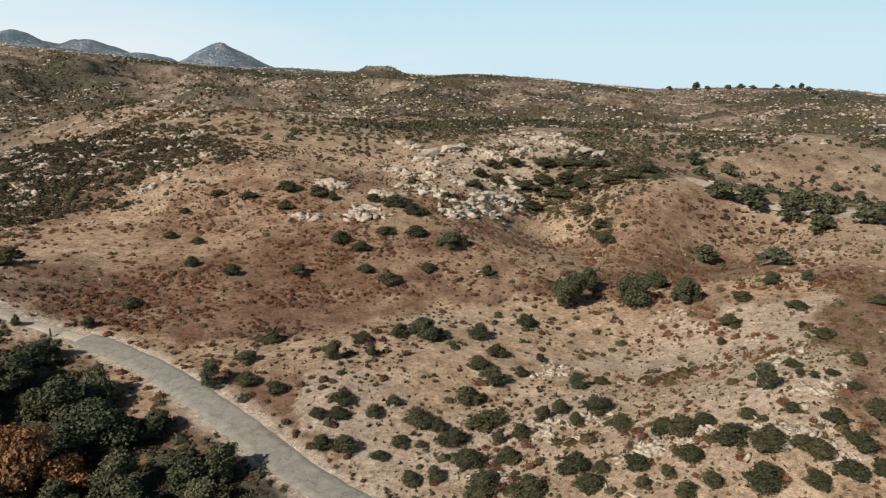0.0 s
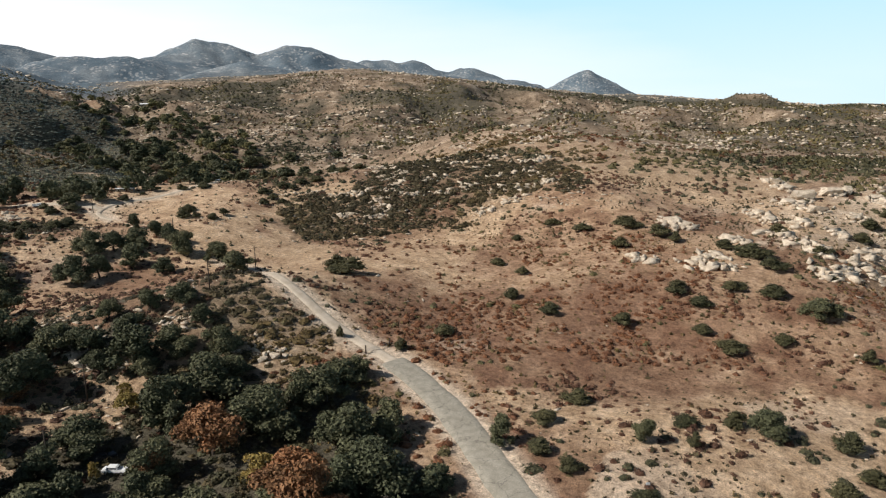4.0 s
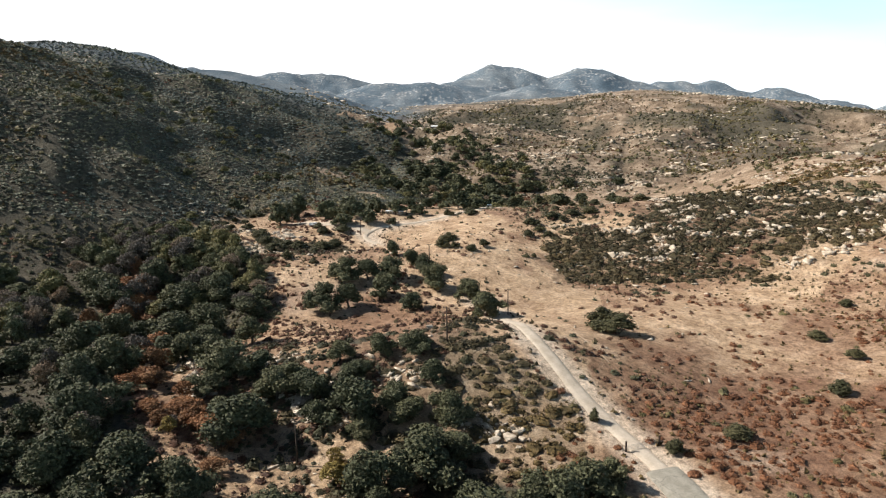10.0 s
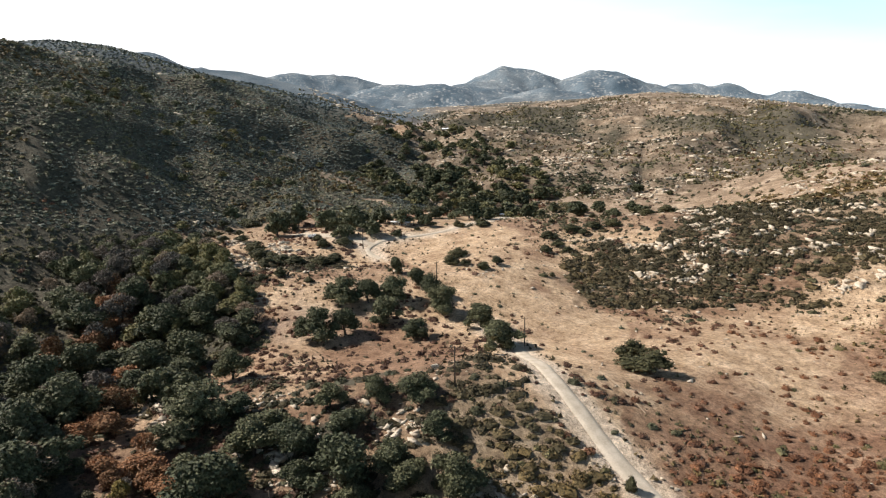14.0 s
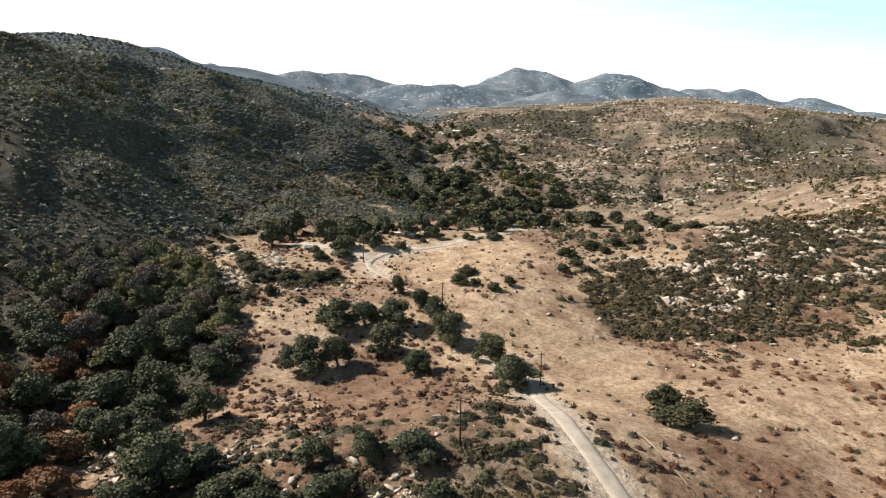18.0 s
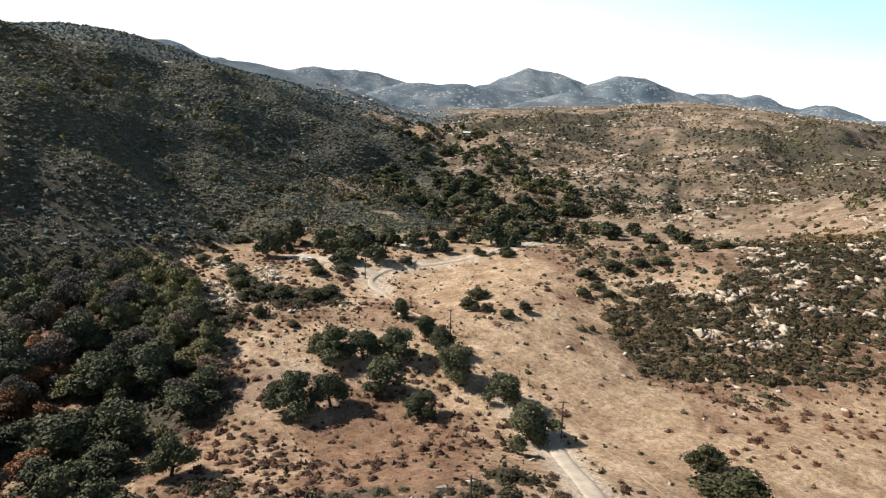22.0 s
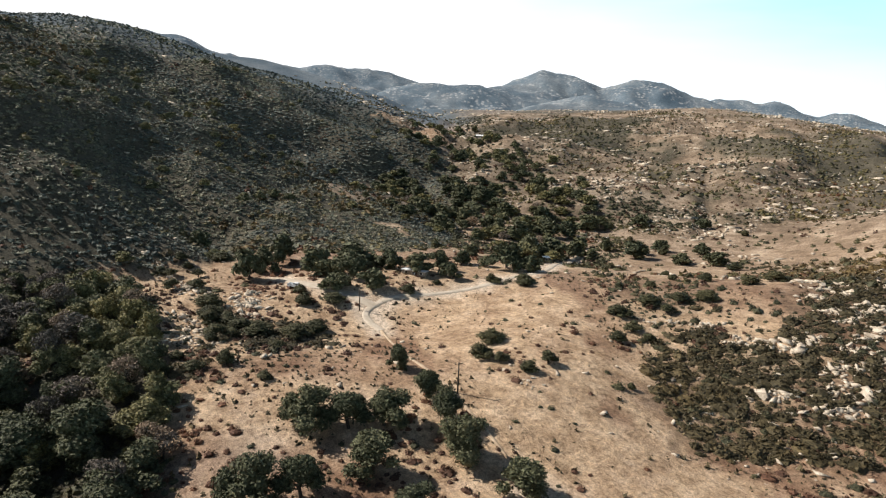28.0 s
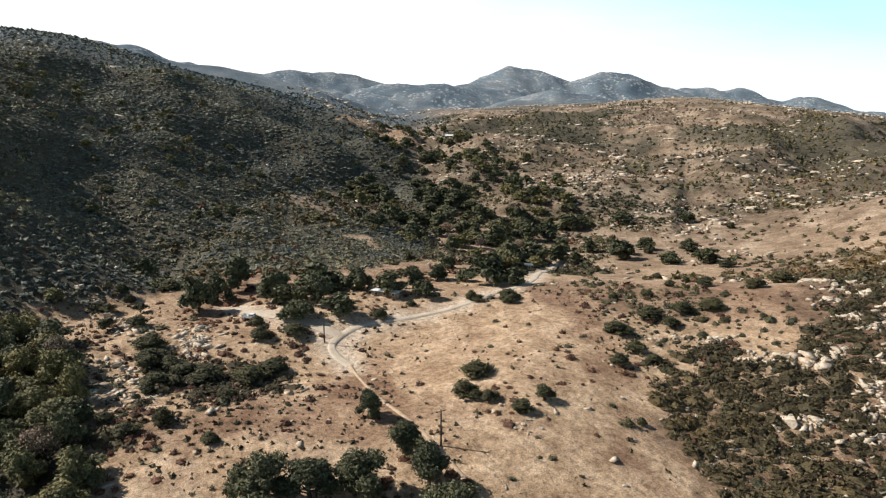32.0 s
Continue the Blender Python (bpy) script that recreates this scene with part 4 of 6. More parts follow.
for x, y, h, w in [(138, 348, 9.6, 18.0), (152, 344, 12.2, 18.0), (173, 426, 8.1, 12.9), (156, 443, 9.4, 11.3), (154, 418, 6.4, 10.7), (172, 339, 11.7, 18.0), (178, 324, 11.3, 17.9), (164, 326, 7.4, 13.3), (162, 295, 8.7, 16.4), (180, 288, 9.6, 16.5), (233, 391, 6.6, 7.3)]:
    oak(x, y, h, w)
for x, y, h, w in [(227, 407, 6.0, 6.7), (-72, 130, 13.0, 18.0), (-102, 156, 11.2, 16.0), (-62, 116, 9.8, 13.5)]:
    oak(x, y, h, w)
for x, y, h, w in [(-102, 172, 5.0, 6.8), (-101, 190, 4.3, 5.3), (-119, 186, 4.1, 2.8), (-72, 233, 4.3, 7.7), (-89, 243, 4.5, 8.0), (-95, 267, 3.6, 8.0), (-113, 305, 3.2, 6.5), (-67, 300, 5.0, 8.0)]:
    bush(x, y, h, w)
for x, y, h, w in [(-313, 201, 5.0, 8.0), (-278, 193, 5.0, 5.7), (-325, 235, 3.4, 6.8), (-363, 457, 5.0, 8.0), (-368, 484, 5.0, 8.0), (-328, 481, 5.0, 8.0), (-370, 571, 5.0, 8.0), (-300, 298, 2.7, 5.4), (-308, 266, 3.7, 7.4), (-310, 279, 2.1, 4.1), (-404, 479, 3.4, 6.8)]:
    bush(x, y, h, w)
for x, y, h, w in [(-291, 303, 3.6, 7.1), (-266, 339, 2.8, 5.6), (-271, 328, 2.4, 4.9), (-270, 356, 2.6, 5.3), (-273, 371, 2.1, 4.2), (-314, 413, 3.4, 6.9), (-261, 364, 4.0, 8.0)]:
    bush(x, y, h, w)
for x, y, h, w in [(-158, 238, 6.5, 9.5), (-146.5, 230.5, 7.6, 14.5)]:
    plant("bush", x, y, h, w, "low oaks of the straw field", "spreading dark green oak bush alone in straw grass")
# slope beside the paved road
for x, y, h, w in [(42.3, 222.0, 13.8, 14.3), (50.1, 233.8, 10.1, 9.7), (61.8, 221.7, 11.7, 15.6), (73.4, 233.2, 7.2, 11.6), (77.9, 216.2, 10.5, 10.4), (113.8, 296.0, 9.0, 11.2), (119.5, 245.8, 7.4, 14.1), (107.0, 221.2, 5.0, 7.0), (119.1, 221.0, 4.8, 5.1), (-56.5, 156.9, 7.3, 8.1), (-28.7, 170.9, 6.2, 6.6), (-5.6, 189.6, 7.2, 11.9), (33.1, 162.9, 5.0, 5.3), (65.5, 132.5, 7.1, 7.5), (3.5, 263.7, 7.0, 14.1)]:
    oak(x, y, h, w)
for x, y, h, w in [(-95.8, 206.9, 3.8, 9.5), (-51.2, 171.1, 3.7, 9.0), (-47.0, 156.3, 4.0, 8.1), (-39.6, 153.6, 3.1, 6.0), (-22.9, 184.7, 3.1, 6.6), (-18.7, 174.4, 4.6, 3.9), (-12.9, 190.3, 4.6, 6.7), (10.9, 194.6, 5, 9.5), (25.6, 207.2, 4.4, 8.3), (-50.3, 237.9, 5, 8.8), (-27.0, 241.8, 3.7, 8.4), (-18.6, 236.1, 4.0, 10.1), (-5.9, 245.4, 3.4, 8.5), (-47.9, 186.9, 4.1, 9.1), (-40.1, 265.3, 4.9, 9.9), (-48.6, 311.4, 5, 7.0), (-10.9, 273.3, 5, 11.5), (15.7, 242.8, 4.7, 7.2), (-11.4, 151.9, 3.0, 4.8), (-23.9, 151.3, 2.7, 6.8), (-28.8, 144.8, 2.2, 5.1), (-23.9, 145.8, 2.5, 6.4), (-16.3, 147.3, 2.7, 5.9), (-5.9, 146.6, 3.7, 9.2)]:
    bush(x, y, h, w)
for x, y, h, w in [(-1.3, 143.4, 3.3, 5.3), (-26.0, 134.4, 3.6, 6.6), (-20.5, 134.1, 4.3, 7.1), (-13.7, 132.1, 2.0, 4.9), (-9.9, 136.9, 2.2, 5.6), (-5.0, 136.9, 1.6, 3.2), (-6.8, 123.3, 2.4, 5.7), (-1.8, 124.7, 3.2, 4.7), (5.4, 155.6, 5, 9.7), (12.5, 165.3, 5, 10.2), (9.8, 173.3, 4.0, 7.7), (14.2, 182.4, 4.0, 7.1), (26.7, 181.8, 2.8, 4.0), (20.1, 171.4, 3.0, 5.3), (40.0, 165.7, 2.1, 5.1), (75.3, 141.5, 2.5, 4.4), (93.4, 211.0, 3.9, 9.1), (83.2, 193.4, 5, 9.1), (77.2, 183.8, 2.8, 4.1), (92.5, 161.4, 3.4, 7.1), (102.8, 194.0, 3.2, 8.1), (95.4, 177.0, 2.3, 4.2), (80.6, 127.3, 2.1, 3.3), (79.3, 133.4, 1.7, 3.7)]:
    bush(x, y, h, w)
for x, y, h, w in [(74.1, 135.6, 2.1, 3.0), (75.7, 133.0, 1.8, 3.0), (87.5, 138.6, 3.3, 5.5), (122.5, 188.6, 3.9, 6.6)]:
    bush(x, y, h, w)
# the rocky hill
for x, y, h, w in [(-70.6, 320.4, 6, 15.3), (-57.1, 316.8, 5.3, 12.6), (-20.6, 304.5, 6, 14.6), (-12.9, 294.8, 5.8, 11.8), (-30.9, 309.9, 4.3, 9.9), (44.3, 375.2, 6, 17.9), (54.3, 382.4, 6, 18), (60.9, 364.9, 6, 17.4), (45.3, 356.8, 6, 17.1), (66.0, 379.5, 6, 18), (70.2, 336.6, 6, 13.5), (70.9, 314.0, 6, 11.7), (69.5, 295.6, 6, 10.6), (72.3, 363.9, 6, 17.3), (85.7, 359.6, 6, 17.1), (94.7, 361.8, 6, 17.2), (109.0, 371.7, 6, 17.6), (-14.6, 339.7, 4.9, 9.2), (28.9, 372.2, 6.0, 10.1), (1.7, 320.9, 4.0, 9.2), (16.1, 354.4, 5.0, 11.3), (40.5, 400.0, 6, 14.5), (56.7, 402.4, 6, 17.7), (72.1, 398.6, 6, 17.6)]:
    bush(x, y, h, w)
for x, y, h, w in [(86.2, 390.2, 6, 15.4), (27.2, 393.5, 5.6, 12.4), (20.1, 375.9, 5.4, 10.7), (-23.2, 272.5, 4.1, 10.2), (-30.6, 257.6, 4.2, 10.5), (-73.7, 237.3, 2.8, 7.0), (-109.2, 275.4, 3.6, 8.9), (-87.5, 315.7, 4.0, 10.1), (-102.6, 323.5, 3.7, 9.3)]:
    bush(x, y, h, w)
# the open field and the knoll
for x, y, h, w in [(-250.2, 249.1, 5, 8.6), (-256.2, 258.8, 4.7, 9.1), (-244.6, 251.9, 3.5, 5.7), (-236.6, 254.3, 3.5, 6.9), (-237.4, 261.8, 4.3, 6.8), (-240.9, 291.8, 3.8, 7.3), (-242.9, 301.4, 4.1, 6.5), (-236.5, 301.1, 3.0, 6.4), (-253.0, 305.6, 4.3, 10.2), (-253.8, 322.8, 4.3, 10.7), (-250.0, 332.2, 4.3, 10.8), (-244.7, 339.7, 4.3, 10.8), (-246.3, 321.5, 3.5, 8.7), (-221.5, 274.8, 2.3, 3.1), (-310.5, 464.5, 5, 10.2), (-246.6, 368.6, 4.1, 9.8), (-244.9, 380.4, 4.8, 12.0), (-302.3, 297.2, 4.0, 5.9), (-294.7, 305.1, 4.4, 9.8)]:
    bush(x, y, h, w)
# the stony bench
for x, y, h, w in [(-325.7, 204.9, 5, 11.9), (-375.5, 211.1, 4.4, 8.1), (-380.6, 227.4, 5, 12.8), (-369.3, 202.5, 4.0, 9.8), (-305.5, 207.9, 4.4, 11.1), (-301.1, 198.3, 4.2, 10.6), (-299.6, 210.5, 5.0, 12.5), (-294.5, 218.4, 5, 12.5), (-296.6, 226.5, 4.5, 11.3), (-285.0, 209.3, 2.9, 7.4), (-287.6, 183.9, 2.8, 5.5), (-279.3, 186.1, 2.8, 6.7), (-281.2, 180.8, 2.1, 5.3), (-281.3, 193.7, 3.3, 4.1), (-266.2, 198.4, 2.4, 5.2), (-312.2, 240.1, 4.5, 10.7), (-315.7, 231.9, 4.6, 8.8)]:
    bush(x, y, h, w)
for x, y, h, w in [(-366.6, 246.7, 14, 12.8), (-348.7, 226.3, 12.9, 11.6), (-341.8, 248.7, 11.1, 13.9), (-342.8, 263.0, 11.1, 18.4), (-314.6, 256.0, 8.6, 11.2), (-320.4, 244.3, 6.8, 9.2), (-401.8, 225.6, 8.4, 11.3), (-373.9, 175.8, 8.5, 13.0)]:
    oak(x, y, h, w)
for x, y, h, w in [(-110.1, 127.1, 12.8, 16.9), (-118.0, 128.7, 8.4, 10.6), (-87.4, 126.4, 9.8, 11.9), (-84.2, 119.7, 9.4, 14.6), (-113.9, 114.3, 8, 8.4), (-78.1, 116.8, 15.2, 14.4), (-86.9, 125.9, 8.0, 8.4), (-70.3, 117.3, 8.5, 10.5), (-225.7, 119.0, 6.9, 9.4), (-235.5, 127.9, 7.3, 10.7), (-270.6, 125.2, 6.8, 10.9), (-297.1, 136.6, 7.9, 10.5), (-294.6, 143.2, 7.9, 10.6), (-202.4, 116.1, 6.0, 11.4), (-202.2, 109.4, 5.5, 8.0), (-183.8, 116.3, 5.5, 10.5), (-176.0, 118.3, 5, 11.2), (-308.4, 146.4, 5.9, 8.6)]:
    plant("autumn", x, y, h, w, "autumn trees by the stream")
for x, y, h, w in [(-94.3, 124.1, 7.1, 9.5), (-142.2, 131.7, 5.7, 9.1), (-124.7, 109.2, 4.4, 3.3), (-177.5, 110.5, 5.2, 5.3), (-147.0, 134.9, 5.4, 5.7)]:
    plant("yellow", x, y, h, w, "autumn trees by the stream")
for x, y, h, w in [(-319.6, 148.9, 10.3, 13.2), (-309.2, 165.5, 9.5, 13.3), (-326.5, 156.8, 8.4, 13.7), (-242.4, 124.9, 6.0, 8.2), (-251.6, 171.2, 6.4, 7.7), (-66.4, 126.5, 3.4, 7.5)] + [(-273, 130, 12, 12), (-289, 141, 12, 13), (-302, 158, 11, 10), (-330, 165, 11, 10)]:
    plant("bare", x, y, h, w, "bare trees by the stream")

rng = np.random.default_rng(4)
low = 0
while low < 30:
    x, y = rng.uniform(-330, -150), rng.uniform(85, 175)
    if inside(STREAM_GAP, np.array([x]), np.array([y]))[0]:
        low += 1
        plant("autumn" if low % 4 else "bare", x, y, rng.uniform(3.0, 6.5), rng.uniform(5, 9), "autumn trees by the stream", "" if low % 4 == 0 else "low orange-brown autumn thicket by the stream")

rng = np.random.default_rng(5)
for k in range(12):
    x, y = rng.uniform(-340, -200), rng.uniform(95, 170)
    if inside(RIVERSIDE, np.array([x]), np.array([y]))[0]:
        plant("bare" if k % 3 else "autumn", x, y, rng.uniform(9, 12), rng.uniform(8, 11), "bare trees by the stream")

def fill_wood(name, label, seed, count, area, bounds, gap, key, low, high, wide, clear=7.0):
    """A wood at uneven spacing inside an area of the plan: single trees, or under a name one crowded mass."""
    rng = np.random.default_rng(seed)
    n = count * 25
    x, y = rng.uniform(bounds[0], bounds[1], n), rng.uniform(bounds[2], bounds[3], n)
    ok = inside(area, x, y) & (off_roads(x, y) > clear)
    ok &= ~inside(STREAM_GAP, x, y) & ~inside(GLADE, x, y)
    stood = []
    for px, py in zip(x[ok], y[ok]):
        if len(stood) < count and all((px - a) ** 2 + (py - b_) ** 2 > gap * gap for a, b_ in stood):
            stood.append((px, py))
    stood = np.array(stood)
    if not name:
        for px, py in stood[stood[:, 0] > -262]:
            plant(key, px, py, rng.uniform(low, high), rng.uniform(*wide), label)
        stood = stood[stood[:, 0] <= -262]
        if not len(stood):
            return
        name, label = "oak_wood", "crowded dark green " + label
    z = land(stood[:, 0], stood[:, 1])
    made = TREES[key][3]
    crowns, trunks = [], []
    for i, (px, py) in enumerate(stood):
        h, w, a = rng.uniform(low, high), rng.uniform(*wide), rng.uniform(0, math.tau)
        for me, heap_of in zip(made[i % len(made)], (trunks, crowns)):
            v = np.empty(len(me.vertices) * 3, np.float32)
            me.vertices.foreach_get("co", v)
            v = v.reshape(-1, 3) * (w, w, h)
            v = np.stack([v[:, 0] * math.cos(a) - v[:, 1] * math.sin(a) + px, v[:, 0] * math.sin(a) + v[:, 1] * math.cos(a) + py, v[:, 2] + z[i]], 1)
            f = np.empty(len(me.loops), np.int32)
            me.loops.foreach_get("vertex_index", f)
            heap_of.append((v, f.reshape(len(me.polygons), -1), np.full(len(v), rng.uniform(0, 1))))
    leaf, bark = made[0][1].materials[0], made[0][0].materials[0]
    ob = new(name, raw_mesh(name, *join([c_[:2] for c_ in crowns]), leaf, np.concatenate([c_[2] for c_ in crowns])))
    tagged(ob, label, "trees", kind="stuff")
    part("trunks", raw_mesh("trunks", *join([c_[:2] for c_ in trunks]), bark, smooth=True), ob)


# the woods between the trees placed above
fill_wood("", "oaks along the stream", 7, 190, RIVERSIDE, (-395, -115, 45, 190), 5.2, "wood_oak", 5.5, 10, (8, 13))
fill_wood("", "oaks below the stony bench", 8, 34, BENCH_WOOD, (-385, -255, 155, 190), 4.5, "wood_oak", 4.5, 8, (7, 11))
fill_wood("", "oaks beside the paved road", 9, 64, STREAMSIDE, (-150, -24, 60, 175), 4.6, "wood_oak", 5, 9, (8, 12), 5.0)
fill_wood("oak_wood", "dark green oaks along the valley floor", 10, 165, VALLEY_WOOD, (-910, -325, 325, 755), 7.5, "far_oak", 6, 10, (9, 16))
fill_wood("bare_wood", "grey leafless trees among the valley oaks", 12, 16, VALLEY_WOOD, (-700, -325, 325, 640), 14.0, "bare", 6, 9, (7, 11))
fill_wood("brush_trees", "small dark oaks scattered through the hillside brush", 13, 85, HILLSIDE, (-820, -360, 170, 520), 9.0, "far_oak", 3.5, 6, (6, 10))
fill_wood("bare_wood", "grey-brown leafless trees along the stream", 14, 38, RIVERSIDE, (-395, -150, 80, 190), 8.0, "bare", 6.5, 10, (8, 12))
for x, y in [(-358, 236), (-320, 247), (-335, 252), (-328, 256), (-334, 274), (-324, 290), (-330, 305)]:
    plant("wood_oak", x, y, 7 + (x * 7 % 5), 9 + (y * 3 % 5), "oaks round the parked truck")
for x, y in [(-434, 546), (-406, 578), (-375, 472), (-376, 493), (-356, 505), (-334, 486), (-343, 468)]:
    plant("far_oak", x, y, 7, 13, "oaks of the valley")
for i, (x, y) in enumerate([(-616, 507), (-592, 502), (-580, 517), (-566, 475), (-546, 473), (-540, 482), (-542, 495), (-536, 461), (-525, 466), (-518, 411), (-511, 414), (-507, 421), (-506, 434), (-525, 488), (-560, 492), (-552, 508), (-632, 456), (-617, 469), (-498, 445), (-512, 452)]):
    plant("far_oak", x, y, 8 + i % 4, 15 + i % 3 * 2, "oaks of the valley")
for x, y, h, w in [(-358, 212, 3.5, 7), (-372, 212, 4, 7), (-366, 205, 3, 6), (-347, 200, 3.5, 7), (-317, 202, 4.5, 11), (-312, 206, 4, 9), (-344, 207, 4, 9), (-297, 196, 3, 5)]:
    plant("bush", x, y, h, w, "bushes on the bench", "large grey-green bush among stones")
for x, y in [(-373, 152), (-348, 161), (-320, 147), (-308, 135), (-304, 149), (-340, 170), (-360, 178)]:
    plant("bare", x, y, 9, 9, "bare trees by the stream")
for i, (x, y) in enumerate([(-230, 128), (-227, 140), (-249, 126), (-242, 133), (-236, 137), (-218, 129), (-222, 135), (-256, 132), (-208, 133)]):
    plant("wood_oak", x, y, 7 + i % 3 * 1.2, 11 + i % 4, "oaks of the crowded wood", "dark green live oak in the crowded wood")
for x, y, h, w in [(-271, 127, 8, 12), (-216, 120, 7, 11), (-264, 133, 7, 9), (-283, 134, 8, 10)]:
    plant("autumn", x, y, h, w, "autumn trees by the stream")
for x, y in [(-310, 142), (-294, 129), (-331, 151), (-350, 167), (-286, 136)]:
    plant("bare", x, y, 11, 11, "bare trees by the stream")


for x, y, h, w in [(396, 1273, 8.9, 11.8), (443, 1275, 15.8, 21.7), (454, 1249, 8.7, 11.6), (487, 1246, 8.7, 13.5), (509, 1248, 9.7, 17.4), (524, 1232, 7.6, 13.4), (562, 1228, 8.6, 13.3), (582, 1214, 6.6, 9.4), (594, 1209, 11.2, 11.2), (589, 1175, 8.2, 14.6), (581, 1136, 7.9, 12.3), (575, 1103, 6.9, 13.7), (586, 1085, 5.1, 8.4)]:
    plant("far_oak", x, y, h, w, "trees on the skyline", "dark tree on the far skyline")


for x, y in [(-175, 126), (-191, 126), (-193, 139), (-168, 154), (-150, 144), (-137, 152), (-130, 155), (-182, 143), (-179, 156), (-163, 170), (-178, 122), (-147, 154), (-164, 140)]:
    plant("oak", x, y, 6.5 + (x * 3 % 3), 9 + (y * 5 % 4), "oaks of the outcrop")
for x, y, h, w in [(22.6, 146.2, 4, 5.4), (26.8, 148.2, 4, 5.9), (17.3, 139.6, 3.4, 5.6), (25.3, 121.8, 4, 8.8), (12.2, 137.5, 3.7, 3.9), (9.6, 145.8, 4, 10.4), (2.4, 137.9, 4, 8.7), (5.2, 129.6, 3.8, 9.4), (35.6, 146.8, 4, 10.4), (29.3, 141.0, 3.7, 4.5), (36.5, 117.5, 2.6, 6.5), (44.0, 128.7, 3.3, 6.8), (47.4, 125.4, 4, 9.0), (53.3, 118.1, 3.8, 9.5), (58.7, 114.0, 3.7, 9.2), (45.1, 115.3, 3.7, 6.3), (63.2, 111.9, 2.7, 6.1), (65.4, 109.3, 3.2, 7.9), (72.9, 110.7, 4, 6.1), (80.6, 119.3, 3.8, 6.5)] + [(72.4, 117.7, 2.8, 5.4), (40.9, 105.6, 2.9, 5.3), (54.0, 105.0, 4, 8.6), (46.0, 106.6, 3.2, 5.0), (35.0, 109.8, 2.7, 4.6), (30.1, 118.4, 2.3, 4.5), (56.6, 106.9, 1.4, 3.5), (26.4, 114.1, 2.9, 7.3), (16.3, 115.8, 4, 9.5), (7.0, 119.0, 3.9, 9.8), (38.1, 136.5, 2.9, 7.2), (58.6, 123.9, 2.4, 5.4), (66.1, 121.9, 2.2, 4.9), (51.6, 125.3, 3.0, 6.6), (68.1, 105.1, 3.0, 6.6), (61.6, 103.2, 2.7, 5.6), (13.4, 130.3, 3.4, 6.9), (40.1, 112.2, 1.7, 4.0), (73.6, 104.7, 3.2, 5.6)]:
    plant("bush", x, y, h, w, "bushes among the rubble", "dark green shrub among pale rubble")


# ---- scrub that nobody could count ----
def bush_forms(seed, count, leaves, size, lumps, sides=6, flat=0.85, core_r=0.78):
    """Rounded shrubs one unit in radius: a dense uneven mound with leaf clumps over it."""
    forms = []
    for k in range(count):
        rng = np.random.default_rng(seed + k)
        lobes = [(rng.uniform(-0.4, 0.4), rng.uniform(-0.4, 0.4), rng.uniform(0.12, 0.32), rng.uniform(0.42, 0.62)) for _ in range(lumps)]
        p, d = lobe_points(rng, lobes, leaves, -0.15)
        q = leaf_tris(rng, p, d, size, 0.5)
        ring = [np.array([(math.cos(a) * r, math.sin(a) * r, z) for a in np.arange(sides) * math.tau / sides + z]) * rng.uniform(0.8, 1.15, (sides, 1)) for r, z in ((core_r, 0.0), (core_r * 0.85, 0.34))]
        top = np.array((rng.uniform(-0.15, 0.15), rng.uniform(-0.15, 0.15), 0.34 + 0.36 * core_r))
        core = [(ring[0][i], ring[0][(i + 1) % sides], ring[1][i]) for i in range(sides)] + [(ring[0][(i + 1) % sides], ring[1][(i + 1) % sides], ring[1][i]) for i in range(sides)] + [(ring[1][i], ring[1][(i + 1) % sides], top) for i in range(sides)]
        q = np.concatenate([np.array(core), q])
        q[..., 2] *= flat
        forms.append(q)
    n = min(len(f) for f in forms)
    return np.array([f[:n] for f in forms])


def scatter_mesh(name, forms, x, y, size, tall, mat, seed):
    rng = np.random.default_rng(seed)
    n = len(x)
    q = forms[rng.integers(0, len(forms), n)]
    a = rng.uniform(0, math.tau, n)
    ca, sa = np.cos(a)[:, None, None] * size[:, None, None], np.sin(a)[:, None, None] * size[:, None, None]
    wide = rng.uniform(0.75, 1.35, n)[:, None, None]
    z = land(x, y) - 0.12 * size
    v = np.stack([q[..., 0] * wide * ca - q[..., 1] * sa + x[:, None, None], q[..., 0] * wide * sa + q[..., 1] * ca + y[:, None, None], q[..., 2] * (size * tall * rng.uniform(0.75, 1.2, n))[:, None, None] + z[:, None, None]], -1).reshape(-1, 3)
    own = 0.5 + (fbm(x, y, 95, 3, 211) - 0.5) * 2.8 + (fbm(x, y, 22, 2, 221) - 0.5) * 1.2 + rng.uniform(-0.25, 0.25, n)
    tone = np.repeat(np.clip(own, 0, 1), q.shape[1] * 3)
    return raw_mesh(name, v, np.arange(len(v)).reshape(-1, 3), mat, tone)


def candidates(rng, r0, r1, step, a0=-40, a1=95):
    """Jittered points at about even spacing over a part of the ring round the hub."""
    rows = []
    a0 = -98 if r0 < 100 else -58 if r0 < 350 else a0
    for r in np.arange(r0, r1, step):
        n = int(math.radians(a1 - a0) * r / step)
        a = np.radians(np.linspace(a0, a1, n))
        rr = r + rng.uniform(-0.5, 0.5, n) * step
        aa = a + rng.uniform(-0.5, 0.5, n) * step / r
        rows.append(np.stack([HUB[0] - np.sin(aa) * rr, HUB[1] + np.cos(aa) * rr], 1))
    p = np.concatenate(rows)
    return p[:, 0], p[:, 1]


